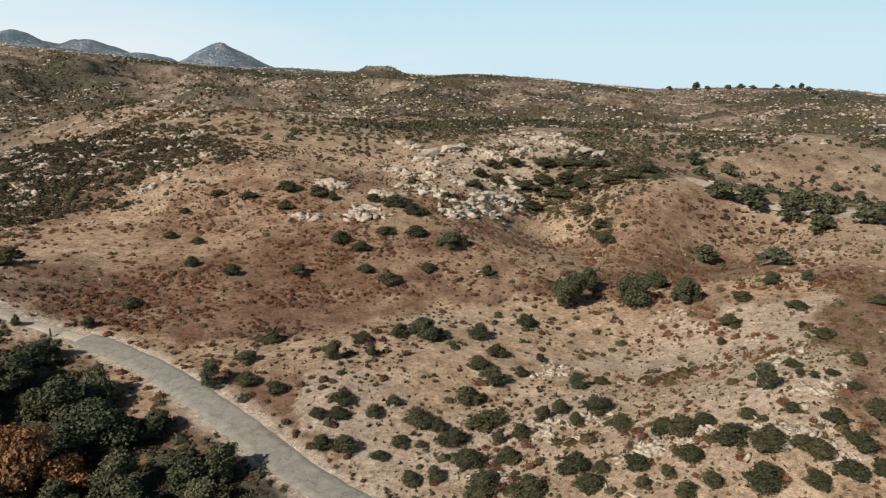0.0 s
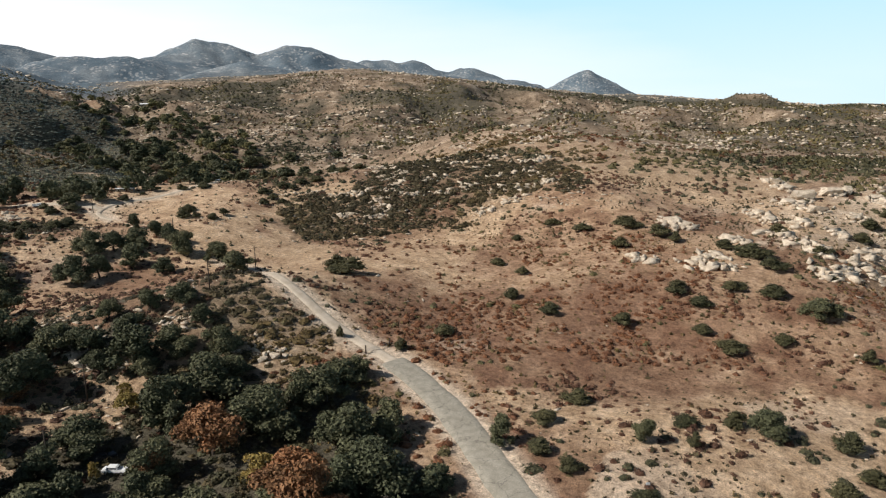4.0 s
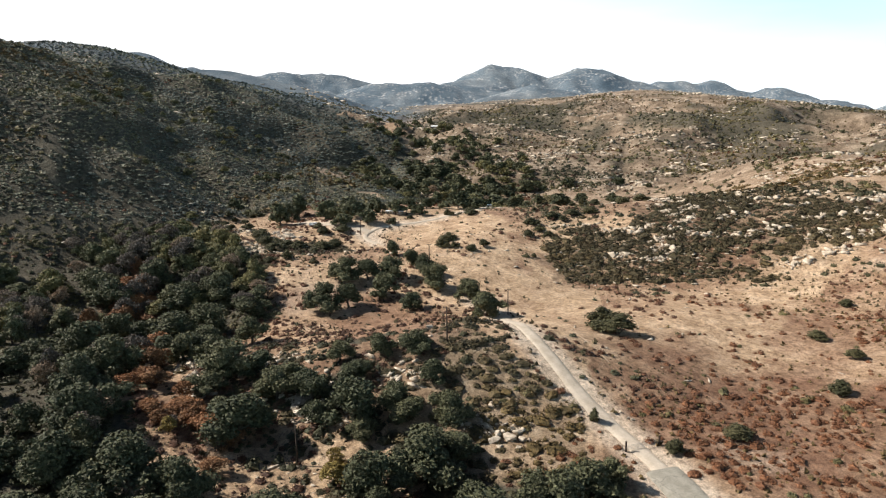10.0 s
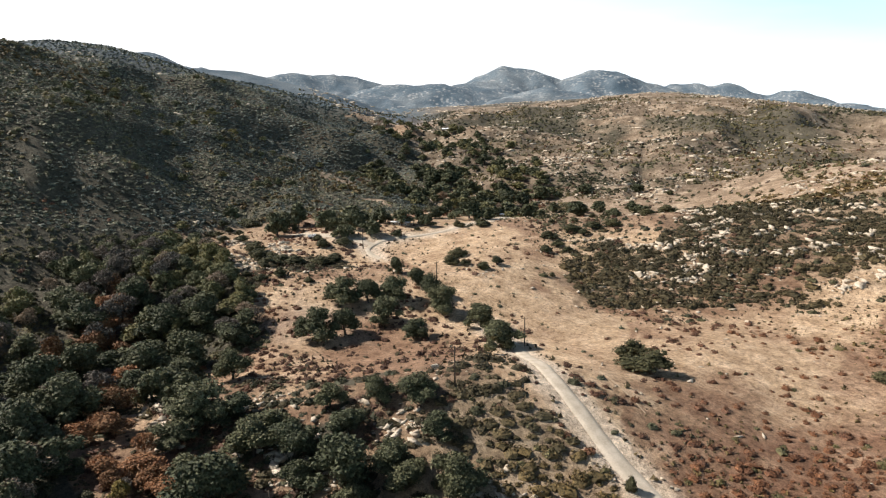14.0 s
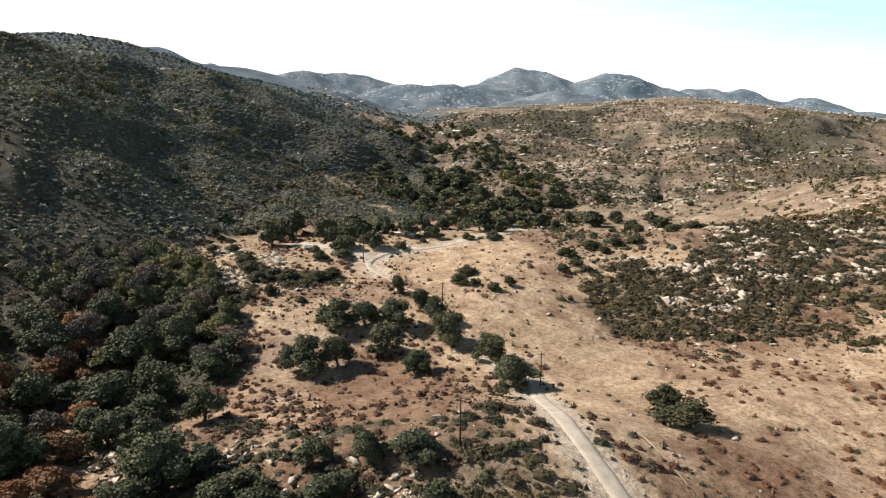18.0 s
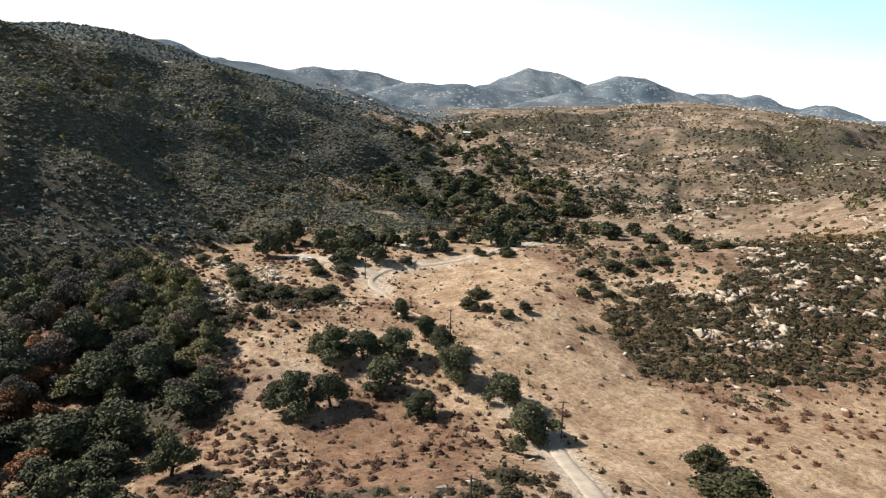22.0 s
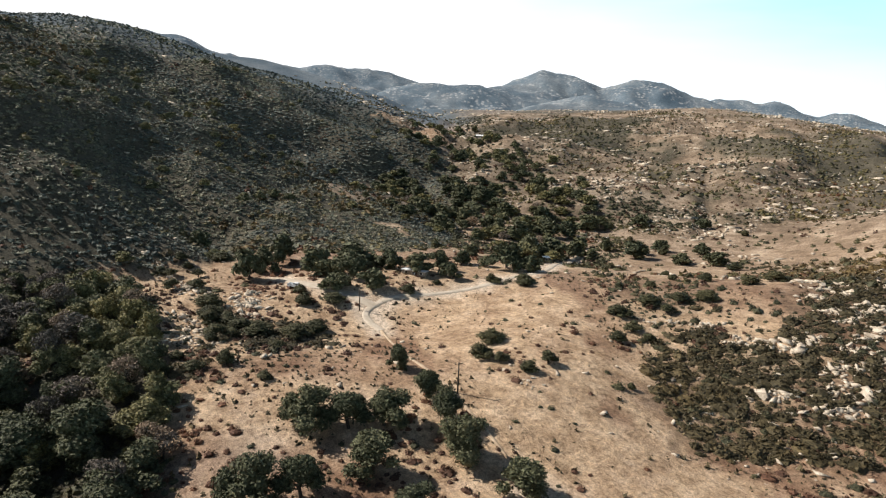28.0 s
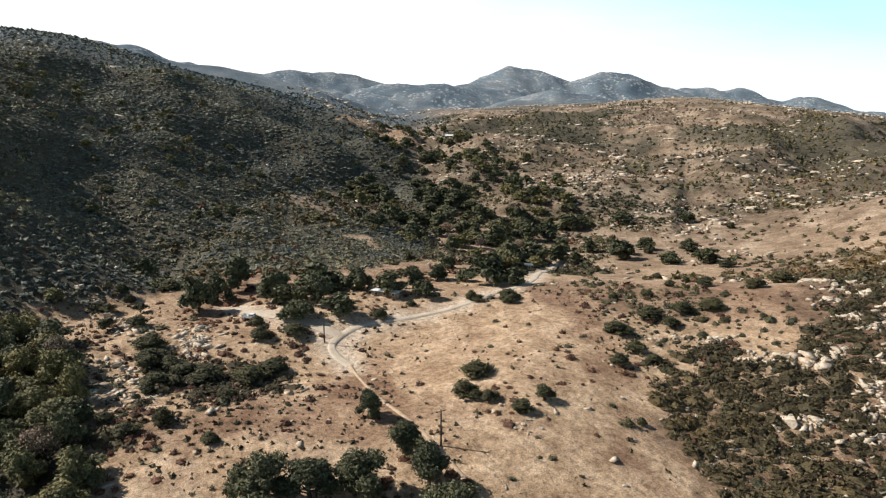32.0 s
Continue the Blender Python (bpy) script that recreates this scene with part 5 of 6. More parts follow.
def sow(name, label, cover, mat, rings, seed, category="shrubs", tall=1.0):
    for k, (r0, r1, step, lo, hi, share, forms) in enumerate(rings):
        rng = np.random.default_rng(seed + k)
        x, y = candidates(rng, r0, r1, step)
        c_ = cover(x, y)
        # open ground: shrubs stand in drifts with bare ground between
        drift = np.clip((fbm(x, y, max(15.0, 5 * step), 3, seed + 7) - 0.46) * 9, 0.06, 2.2)
        drift = drift + (1 - drift) * np.clip((c_ - 0.3) * 3, 0, 1) * (0.35 if r0 > 600 and mat is not HAZY_HILL_LEAF else 1.0)
        keep = (rng.uniform(0, 1, len(x)) < c_ * drift * share) & (off_roads(x, y) > 3.6)
        x, y = x[keep], y[keep]
        size = lo + (hi - lo) * rng.uniform(0, 1, len(x)) ** 2.2
        tagged(new(name, scatter_mesh(name, forms, x, y, size, tall, mat, seed + k)), label, category, kind="stuff")




KNOLL_ROCKS = [(-241.6, 292.4), (-244.7, 303.5), (-243.7, 312.6), (-239.6, 318.1), (-232.9, 322.4), (-221.7, 319.4), (-215.1, 322.6), (-208.1, 324.6), (-201.5, 303.2), (-199.0, 305.2), (-194.9, 322.6), (-194.1, 326.7), (-191.7, 313.9), (-188.8, 311.1), (-196.1, 336.6), (-207.0, 334.1), (-205.9, 350.5), (-204.0, 365.4), (-225.3, 388.0), (-237.3, 385.0), (-190.0, 321.4), (-185.6, 310.2), (-196.8, 344.4), (-233.7, 389.7), (-204.6, 357.9)] + [(-221, 364), (-213, 354), (-225, 378), (-218, 377), (-206, 360), (-206, 368), (-190, 339), (-200, 383), (-204, 403), (-190, 376), (-181, 339), (-198, 352), (-255, 536), (-264, 545)]


def heath_cover(x, y):
    """Share of the ground under dark scrub: thick low on the knoll, broken by rocks and bare streaks further up."""
    n = fbm(x, y, 18, 3, 175)
    wx, wy = x + (fbm(x, y, 14, 3, 176) - 0.5) * 22, y + (fbm(x, y, 14, 3, 177) - 0.5) * 22
    d = np.where(inside(KNOLL, wx, wy), np.clip((fbm(x, y, 34, 3, 171) - 0.50) * 6, 0.03, 0.7), 0)
    for poly, v in ((KNOLL_MAT, 0.55), (KNOLL_FLANK, 0.52), (BENCH, 0.15), (BENCH_SHRUBS, 0.8), (BENCH_CLUMPS, 0.9), (OUTCROP, 0.4), (ROAD_SCRUB, 0.9), (STREAMSIDE, 0.6), (NEAR_SCRUB, 0.1), (STONE_SCRUB, 0.4)):
        d = d + np.where(inside(poly, wx, wy), v, 0)
    d = d + np.where(inside(KNOLL_SCRUB, wx, wy), np.clip(0.85 + (n - 0.45) * 3.5, 0.3, 1.2), 0)
    d = np.where(inside(BUCKWHEAT, wx, wy), d * 0.2, d)
    rock = np.min([np.hypot(x - a, y - b) for a, b in KNOLL_ROCKS], axis=0)
    return d * np.clip((rock - 0.8) / 3, 0.08, 1)


NEAR_FORM = bush_forms(500, 8, 46, 0.125, 5, 5, 0.95, 0.80)
MID_FORM = bush_forms(520, 7, 13, 0.26, 4, 4, 1.0)
FAR_FORM = bush_forms(540, 6, 3, 0.38, 2, 4, 1.0)
BRUSH_FORM = bush_forms(580, 8, 12, 0.30, 4, 3, 0.95, 0.66)
TINY_FORM = bush_forms(560, 8, 2, 0.5, 2, 3, 1.1)
sow("chaparral", "dark green chaparral covering the slopes", lambda x, y: np.where(inside(HILLSIDE, x, y), 0.08, scrub_cover(x, y)), SCRUB_LEAF,
    [(20, 340, 3.2, 0.8, 2.4, 0.85, NEAR_FORM), (340, 640, 4.1, 1.4, 3.6, 0.9, MID_FORM), (640, 1250, 7.0, 1.8, 4.2, 1.0, FAR_FORM)], 600)
sow("hillside_brush", "green brush crowding the shaded hillside, tinted blue for distance haze", lambda x, y: np.where(inside(HILLSIDE, x, y), scrub_cover(x, y) * np.clip(1.0 + (fbm(x, y, 46, 3, 241) - 0.42) * 2.6, 0.25, 1.0), 0), HAZY_HILL_LEAF,
    [(300, 600, 2.8, 1.3, 2.9, 0.98, BRUSH_FORM), (600, 900, 3.8, 1.8, 3.6, 1.0, FAR_FORM), (900, 1200, 5.6, 2.2, 4.4, 1.0, TINY_FORM)], 680, tall=0.62)
sow("sage_scrub", "grey-green sage scrub among the grass", lambda x, y: 0.25 * scrub_cover(x, y) + 0.03, SAGE_LEAF,
    [(20, 330, 2.8, 0.6, 1.7, 0.5, NEAR_FORM), (330, 900, 6.5, 1.2, 2.8, 0.8, MID_FORM)], 620)
sow("dry_buckwheat", "low reddish-brown dry buckwheat shrubs", brown_cover, BROWN_LEAF,
    [(20, 330, 2.4, 0.7, 1.9, 0.9, NEAR_FORM), (330, 800, 4.5, 1.0, 2.8, 0.7, MID_FORM)], 640, tall=0.95)
sow("brown_brush", "dark brown brush in patches on the hillside", lambda x, y: np.where(inside(HILLSIDE, x, y), np.clip((fbm(x, y, 130, 3, 231) - 0.47) * 8, 0, 0.8), 0), HEATH_LEAF,
    [(300, 640, 4.4, 1.4, 3.6, 0.55, BRUSH_FORM)], 685)
sow("small_shrubs", "small brown-green shrubs dotting the dry grass", lambda x, y: np.clip(0.40 - 0.38 * inside(STRAW_FIELD, x, y) - 0.30 * inside(HOME_FIELD, x, y) + 0.35 * inside(NEAR_SCRUB, x, y), 0, 1), HEATH_LEAF,
    [(20, 330, 1.9, 0.3, 1.0, 1.0, TINY_FORM)], 690)
sow("upland_scrub", "low brown scrub over the stony uplands", lambda x, y: np.where(inside(HILLSIDE, x, y), 0, 0.25 + 0.6 * np.clip((fbm(x, y, 120, 4, 77) - 0.35) * 4, 0, 1)), HEATH_LEAF,
    [(560, 1250, 5.6, 1.0, 2.4, 0.8, TINY_FORM)], 695)
sow("knoll_scrub", "dark brown-green scrub crowding the stony slopes", heath_cover, HEATH_LEAF,
    [(30, 150, 2.9, 1.0, 3.0, 0.9, NEAR_FORM), (150, 340, 2.5, 1.3, 3.7, 0.98, NEAR_FORM), (340, 560, 4.0, 1.6, 3.4, 0.9, MID_FORM)], 660, tall=0.8)


# ---- rocks ----
def rock_form(seed, corners=15):
    """An angular block: the hull of a few corners, broader than high."""
    rng = np.random.default_rng(seed)
    bm = bmesh.new()
    q = rng.normal(0, 1, (corners, 3))
    q = q / (np.abs(q) ** 8).sum(1, keepdims=True) ** 0.125 * rng.uniform(0.66, 1.0, (corners, 1))
    for p in q * rng.uniform((0.8, 0.7, 0.7), (1.3, 1.0, 1.0)):
        bm.verts.new(p)
    hull = bmesh.ops.convex_hull(bm, input=bm.verts[:])
    bmesh.ops.delete(bm, geom=[v for v in set(hull["geom_interior"] + hull["geom_unused"]) if isinstance(v, bmesh.types.BMVert)], context="VERTS")
    bm.verts.index_update()
    bmesh.ops.recalc_face_normals(bm, faces=bm.faces[:])
    return bm


def rock_arrays(seed, corners=12):
    bm = rock_form(seed, corners)
    v = np.array([v.co[:] for v in bm.verts])
    f = np.array([[v.index for v in f.verts] for f in bm.faces])
    bm.free()
    return v, f


BOULDER = [bm_mesh("boulder", rock_form(700 + k, 15), GRANITE) for k in range(10)]


def boulder(x, y, size, k, flat=0.75, turn=0, label="pale weathered granite boulder on the slope", group="boulders"):
    ob = new("boulder", BOULDER[k % 10])
    ob.matrix_basis = pose(x, y, ground_at(x, y) + size * 0.2, 0, 0, turn) @ Matrix.Diagonal((size, size, size * flat, 1))
    return tagged(ob, label, "boulder", group)


def rock_cover(x, y):
    n = fbm(x, y, 30, 4, 151)
    far = np.hypot(x - HUB[0], y - HUB[1])
    d = np.clip((n - 0.46) * 4.0, 0, 0.6) * np.clip((far - 380) / 300, 0.08, 1)
    for poly, v in ((STONES, 0.5), (KNOLL, 0.6), (OUTCROP, 0.6), (BENCH, 0.25), (STONE_SCRUB, 0.08), (HILLSIDE, 0.02), (NEAR_SCRUB, 0.12)):
        d = np.where(inside(poly, x, y), v * np.clip((n - 0.48) * 9, 0.0, 1), d)
    return d


def sow_rocks(name, label, r0, r1, step, lo, hi, share, corners, seed):
    rng = np.random.default_rng(seed)
    x, y = candidates(rng, r0, r1, step)
    keep = (rng.uniform(0, 1, len(x)) < rock_cover(x, y) * share) & (off_roads(x, y) > 3.8)
    x, y = x[keep], y[keep]
    forms = [rock_arrays(seed + k, corners) for k in range(8)]
    vs, fs, o = [], [], 0
    size = lo + (hi - lo) * rng.uniform(0, 1, len(x)) ** 2.5
    z = land(x, y)
    wide = rng.uniform((0.8, 0.6, 0.35), (1.9, 1.1, 0.8), (len(x), 3))
    for i in range(len(x)):
        v, f = forms[i % 8]
        a = rng.uniform(0, math.tau)
        p = v * size[i] * wide[i]
        q = np.stack([p[:, 0] * math.cos(a) - p[:, 1] * math.sin(a) + x[i], p[:, 0] * math.sin(a) + p[:, 1] * math.cos(a) + y[i], p[:, 2] * 0.8 + z[i] + size[i] * 0.15], 1)
        vs.append(q)
        fs.append(f + o)
        o += len(v)
    tagged(new(name, raw_mesh(name, np.concatenate(vs), np.concatenate(fs), GRANITE)), label, "rocks", kind="stuff")


sow_rocks("granite_rocks", "pale granite rocks strewn over the slopes", 20, 340, 1.9, 0.35, 1.5, 0.6, 10, 800)
sow_rocks("granite_rocks", "pale granite outcrops on the hills", 340, 700, 2.9, 0.6, 2.4, 0.8, 10, 820)
sow_rocks("granite_rocks", "pale granite outcrops on far hills", 560, 1420, 6.0, 1.2, 4.6, 0.95, 8, 840)

# ---- placed boulders ----
rng = np.random.default_rng(11)
for i, (x, y, s) in enumerate([(-126.8, 166.5, 1.9), (-128.4, 163.6, 1.3), (-124.8, 168.6, 1.2), (-129.6, 165.6, 1.0), (-126.2, 163.2, 0.9), (-130.8, 162.0, 1.1), (-123.4, 165.8, 0.8)]):
    boulder(x, y, s, i, 0.8, i * 67, "pale broken granite boulder among dark shrubs", "white rock pile")
boulder(-170.7, 179.9, 1.2, 2, 0.9, 30, "single pale rounded boulder among shrubs", "boulders")
for i, (x, y) in enumerate([(-121.3, 186.0), (-122.8, 185.2), (-117.6, 193.6), (-115.3, 192.9), (-114.2, 193.4)]):
    boulder(x, y, 0.55, i, 0.8, i * 50, "pale roadside boulder by the dirt road", "boulders")


def heap(cx, cy, rx, ry, count, lo, hi, label, group, flat=(0.55, 0.9)):
    for i in range(count):
        a, r = rng.uniform(0, math.tau), math.sqrt(rng.uniform(0, 1))
        boulder(cx + math.cos(a) * r * rx, cy + math.sin(a) * r * ry, lo + (hi - lo) * rng.uniform(0, 1) ** 2, int(rng.integers(10)), rng.uniform(*flat), rng.uniform(0, 360), label, group)


ROCK_FORMS = [rock_arrays(760 + k, 10) for k in range(10)]


def rubble(spots, rx, ry, count, lo, hi, label, flat=0.7):
    """Bands of broken rock round the given spots (x, y, heading), too many pieces to count."""
    spots = np.array(spots, float)
    k = rng.integers(0, len(spots), count * len(spots))
    u, w = rng.normal(0, 0.45, (2, len(k)))
    a = np.radians(spots[k, 2])
    x = spots[k, 0] + u * rx * np.cos(a) - w * ry * np.sin(a)
    y = spots[k, 1] + u * rx * np.sin(a) + w * ry * np.cos(a)
    ok = off_roads(x, y) > 4
    x, y = x[ok], y[ok]
    z = land(x, y)
    size = lo + (hi - lo) * rng.uniform(0, 1, len(x)) ** 2.5
    vs, fs, o = [], [], 0
    for i in range(len(x)):
        s = size[i]
        v, f = ROCK_FORMS[i % 10]
        m = np.array(Euler((rng.uniform(-0.3, 0.3), rng.uniform(-0.3, 0.3), rng.uniform(0, 6.3))).to_matrix())
        vs.append((v * (s * 1.35, s * 0.9, s * flat)) @ m.T + (x[i], y[i], z[i] + s * 0.12))
        fs.append(f + o)
        o += len(v)
    tagged(new("rock_outcrop", raw_mesh("rock_outcrop", np.concatenate(vs), np.concatenate(fs), GRANITE)), label, "rocks", kind="stuff")


# the rocky hill: broad slabs lying in the slope, with smaller blocks round them
SLABS = [(-34.7, 298.2, 5.4), (-26.7, 320.8, 3.6), (-38.7, 291.1, 3.1), (-21.6, 433.8, 7.7), (-16.1, 422.0, 6.7), (-7.4, 403.8, 11.2), (3.9, 417.4, 10.9), (-17.6, 358.3, 5.7), (-24.6, 370.7, 4.4), (-6.1, 358.6, 6.3), (-10.4, 337.0, 5.4), (1.7, 322.2, 5.7), (9.6, 309.6, 5.5), (4.0, 300.5, 4.4), (19.0, 344.0, 4.7), (27.5, 353.1, 7.1), (35.5, 358.8, 5.8), (29.7, 375.5, 5.1), (35.9, 376.6, 4.5), (42.4, 421.1, 7.3), (39.9, 451.0, 6.4), (62.9, 477.8, 7.5)] + [(69.0, 454.5, 6.1), (82.5, 505.9, 6.8), (84.9, 433.9, 10.7), (83.5, 469.9, 7.4), (28.4, 411.6, 6.5), (23.8, 418.4, 6.0), (-54.2, 332.5, 7.7), (-55.9, 288.2, 2.8), (52.2, 433.8, 5.2), (22.4, 319.5, 4.2), (32.5, 344.3, 4.2), (-1.0, 383.4, 9.2), (-13.4, 390.2, 7.1), (14.2, 381.7, 5.5), (8.9, 352.6, 4.2), (-17.2, 337.1, 3.5), (-3.6, 328.8, 3.7), (15.3, 324.7, 3.9), (-29.1, 289.4, 3.5), (-48.6, 330.3, 4.8)]
for i, (x, y, r) in enumerate(SLABS):
    boulder(x, y, r * 0.58, i, 0.42 + i % 3 * 0.10, 20 + i * 47 % 70, "broad pale granite slab in the rocky hill", "hill slabs")
    heap(x, y, r * 1.0, r * 1.3, 2, r * 0.16, r * 0.42, "pale granite block beside a slab of the rocky hill", "hill blocks", (0.6, 1.0))
rubble([(x, y, 30) for x, y, r in SLABS], 6, 6, 34, 0.5, 3.0, "pale granite blocks round the slabs of the rocky hill", 0.75)

heap(71, 209, 8, 4, 22, 0.4, 1.1, "small pale stone in a heap below the oaks", "stone heap")
heap(-176, 141, 12, 8, 24, 0.6, 1.8, "pale granite boulder in the wooded outcrop", "outcrop boulders")
heap(-205, 128, 6, 6, 14, 0.6, 1.5, "pale granite boulder in the wooded outcrop", "outcrop boulders")
for x, y in KNOLL_ROCKS[4:]:
    heap(x, y, 3, 3, 1, 0.8, 2.2, "pale broken granite block on the scrubby knoll", "knoll blocks", (0.5, 1.0))
rubble([(x, y, 50) for x, y in KNOLL_ROCKS[:5]], 3.5, 1.6, 14, 0.3, 0.9, "small pale stones at the edge of the knoll", 0.75)
rubble([(x, y, 50) for x, y in KNOLL_ROCKS[4:]], 5.5, 2.6, 34, 0.3, 1.25, "broken pale granite on the scrubby knoll", 0.75)
rubble([(-208, 328, 40), (-185, 319, 40), (-188, 334, 40), (-171, 348, 40), (-167, 391, 40), (-152, 379, 40), (-146, 389, 40), (-144, 362, 40), (-133, 367, 40), (-145, 337, 40), (-134, 385, 40), (-184, 362, 40), (-164, 359, 40), (-124, 373, 40), (-172, 413, 40), (-150, 409, 40), (-135, 351, 40), (-189, 397, 40), (-145, 421, 40)], 8, 5, 34, 0.4, 2.2, "pale granite outcrops across the upper knoll", 0.75)
BENCH_ROCKS = [(-364.7, 184.2), (-362.2, 190.6), (-360.7, 204.8), (-345.3, 202.3), (-342.8, 206.9), (-328.4, 216.6), (-331.7, 221.6), (-374.6, 199.3), (-316.7, 195.4), (-301.2, 186.4)] + [(-324, 216), (-316, 213)]
for x, y in BENCH_ROCKS:
    heap(x, y, 4, 3, 3, 0.5, 1.5, "grey granite boulder on the stony bench", "bench boulders")
rubble([(x, y, 25) for x, y in BENCH_ROCKS] + [(-300, 190, 20), (-306, 196, 40)], 9, 4, 34, 0.4, 1.4, "grey granite rubble on the stony bench")
NEAR_ROCKS = [(21.7, 139.9, -40), (25.2, 142.4, -3), (19.1, 139.2, -26), (32.2, 143.1, 11), (28.1, 134.4, -12), (36.5, 137.7, -35), (39.3, 124.1, 2), (39.9, 120.5, -21), (37.5, 121.3, 16), (58.8, 117.1, -7), (63.0, 116.3, -30), (56.4, 118.7, 7), (65.5, 112.1, -16), (66.8, 110.2, -39), (8.3, 122.8, -2), (6.5, 122.0, -25), (27.7, 172.9, 12), (33.0, 177.6, -11), (85.9, 192.5, -34), (85.1, 177.7, 3), (80.2, 154.1, -20), (75.4, 146.8, 17), (78.0, 128.8, -6), (73.0, 127.7, -29), (47.5, 122.9, 8), (21.2, 145.5, -15)]
rubble(NEAR_ROCKS, 5.5, 2.2, 46, 0.25, 1.2, "white weathered granite rubble among shrubs")
rubble([(-196.1, 144.3, 25), (-219.1, 129.0, 25), (-208.4, 127.9, 25), (-192.8, 120.8, 25), (-194.4, 147.8, 25), (-185.1, 143.0, 25), (-177.9, 142.8, 25), (-173.2, 143.2, 25), (-162.7, 143.3, 25), (-165.5, 143.3, 25), (-160.0, 160.3, 25), (-156.7, 164.5, 25), (-133.7, 164.9, 25), (-129.9, 167.9, 25)], 7, 4, 26, 0.4, 1.5, "pale granite crags between the outcrop oaks")
rubble([(-863, 288, 100), (-821, 293, 100), (-1000, 306, 0), (-812, 263, 60), (-930, 300, 0)], 60, 30, 40, 1.5, 5.0, "pale granite crags high on the brushy slope")
heap(-235, 252, 7, 4, 14, 0.3, 0.8, "small pale stone in the dry grass", "slope rocks")

# ---- plain materials for made things ----
WOOD, nt, b = material("weathered_wood", 0.85)
nt.links.new(ramp(nt, noise_tex(nt, 5.0), [(0.3, (0.030, 0.022, 0.016)), (0.7, (0.085, 0.065, 0.05))]), b.inputs["Base Color"])
STEEL, nt, b = material("dull_steel", 0.5, 0.8)
nt.links.new(ramp(nt, noise_tex(nt, 8.0), [(0.3, (0.25, 0.24, 0.22)), (0.7, (0.45, 0.43, 0.40))]), b.inputs["Base Color"])
WHITE, nt, b = material("white_paint", 0.4)
nt.links.new(ramp(nt, noise_tex(nt, 3.0), [(0.3, (0.68, 0.68, 0.66)), (0.7, (0.80, 0.80, 0.78))]), b.inputs["Base Color"])
DARKCAR, nt, b = material("dark_paint", 0.3)
nt.links.new(ramp(nt, noise_tex(nt, 3.0), [(0.3, (0.025, 0.027, 0.03)), (0.7, (0.05, 0.05, 0.055))]), b.inputs["Base Color"])
RUBBER, nt, b = material("rubber", 0.9)
nt.links.new(ramp(nt, noise_tex(nt, 9.0), [(0.3, (0.012, 0.012, 0.012)), (0.7, (0.03, 0.03, 0.03))]), b.inputs["Base Color"])
GLASS, nt, b = material("dark_glass", 0.08)
b.inputs["Base Color"].default_value = (0.02, 0.025, 0.03, 1)
b.inputs["Specular IOR Level"].default_value = 0.6
WALLPAINT, nt, b = material("faded_wall_paint", 0.9)
nt.links.new(ramp(nt, noise_tex(nt, 1.5), [(0.3, (0.16, 0.13, 0.10)), (0.7, (0.26, 0.22, 0.17))]), b.inputs["Base Color"])


def box(size, at=(0, 0, 0), bevel=0.0, taper=(1, 1)):
    """A box of that size whose middle is at that point; taper shrinks its top."""
    bm = bmesh.new()
    bmesh.ops.create_cube(bm, size=1.0)
    for v in bm.verts:
        k = taper if v.co.z > 0 else (1, 1)
        v.co = (v.co.x * size[0] * k[0] + at[0], v.co.y * size[1] * k[1] + at[1], v.co.z * size[2] + at[2])
    if bevel:
        bmesh.ops.bevel(bm, geom=bm.edges[:], offset=bevel, segments=2, affect="EDGES")
    return bm


def rod(a, b_, r0, r1=None, sides=8):
    v, f = tube([a, b_], [r0, r1 or r0], sides)
    bm = bmesh.new()
    vs = [bm.verts.new(p) for p in v]
    for q in f:
        bm.faces.new([vs[k] for k in q])
    bm.faces.new(vs[:sides][::-1])
    bm.faces.new(vs[-sides:])
    return bm


# ---- gate ----
def gate(a, b_):
    za, zb = ground_at(*a), ground_at(*b_)
    ob = new("gate")
    ob.location = (a[0], a[1], za)
    d = Vector((b_[0] - a[0], b_[1] - a[1], zb - za))
    for p in (Vector((0, 0, 0)), d):
        part("post", bm_mesh("post", rod(p - Vector((0, 0, 0.4)), p + Vector((0, 0, 2.3)), 0.24, 0.20, 10), WOOD), ob, "dark weathered wooden gate post")
    s, e = d * 0.05, d * 0.95
    for h in (0.35, 0.65, 0.95, 1.25):
        part("rail", bm_mesh("rail", rod(s + Vector((0, 0, h)), e + Vector((0, 0, h)), 0.035), STEEL), ob)
    for k in (0.05, 0.35, 0.65, 0.95):
        part("upright", bm_mesh("upright", rod(d * k + Vector((0, 0, 0.3)), d * k + Vector((0, 0, 1.3)), 0.035), STEEL), ob)
    tagged(ob, "closed steel tube gate between dark wooden posts", "gate")


gate((-108.2, 182.8), (-105.0, 190.2))


# ---- utility poles and wires ----
POLES = [(-133.5, 105.6, 10.0), (-154.0, 129.5, 10.5), (-159.4, 176.5, 9.6), (-184.9, 223.8, 8.8), (-238.2, 233.6, 7.6), (-304.2, 245.0, 8.6)]


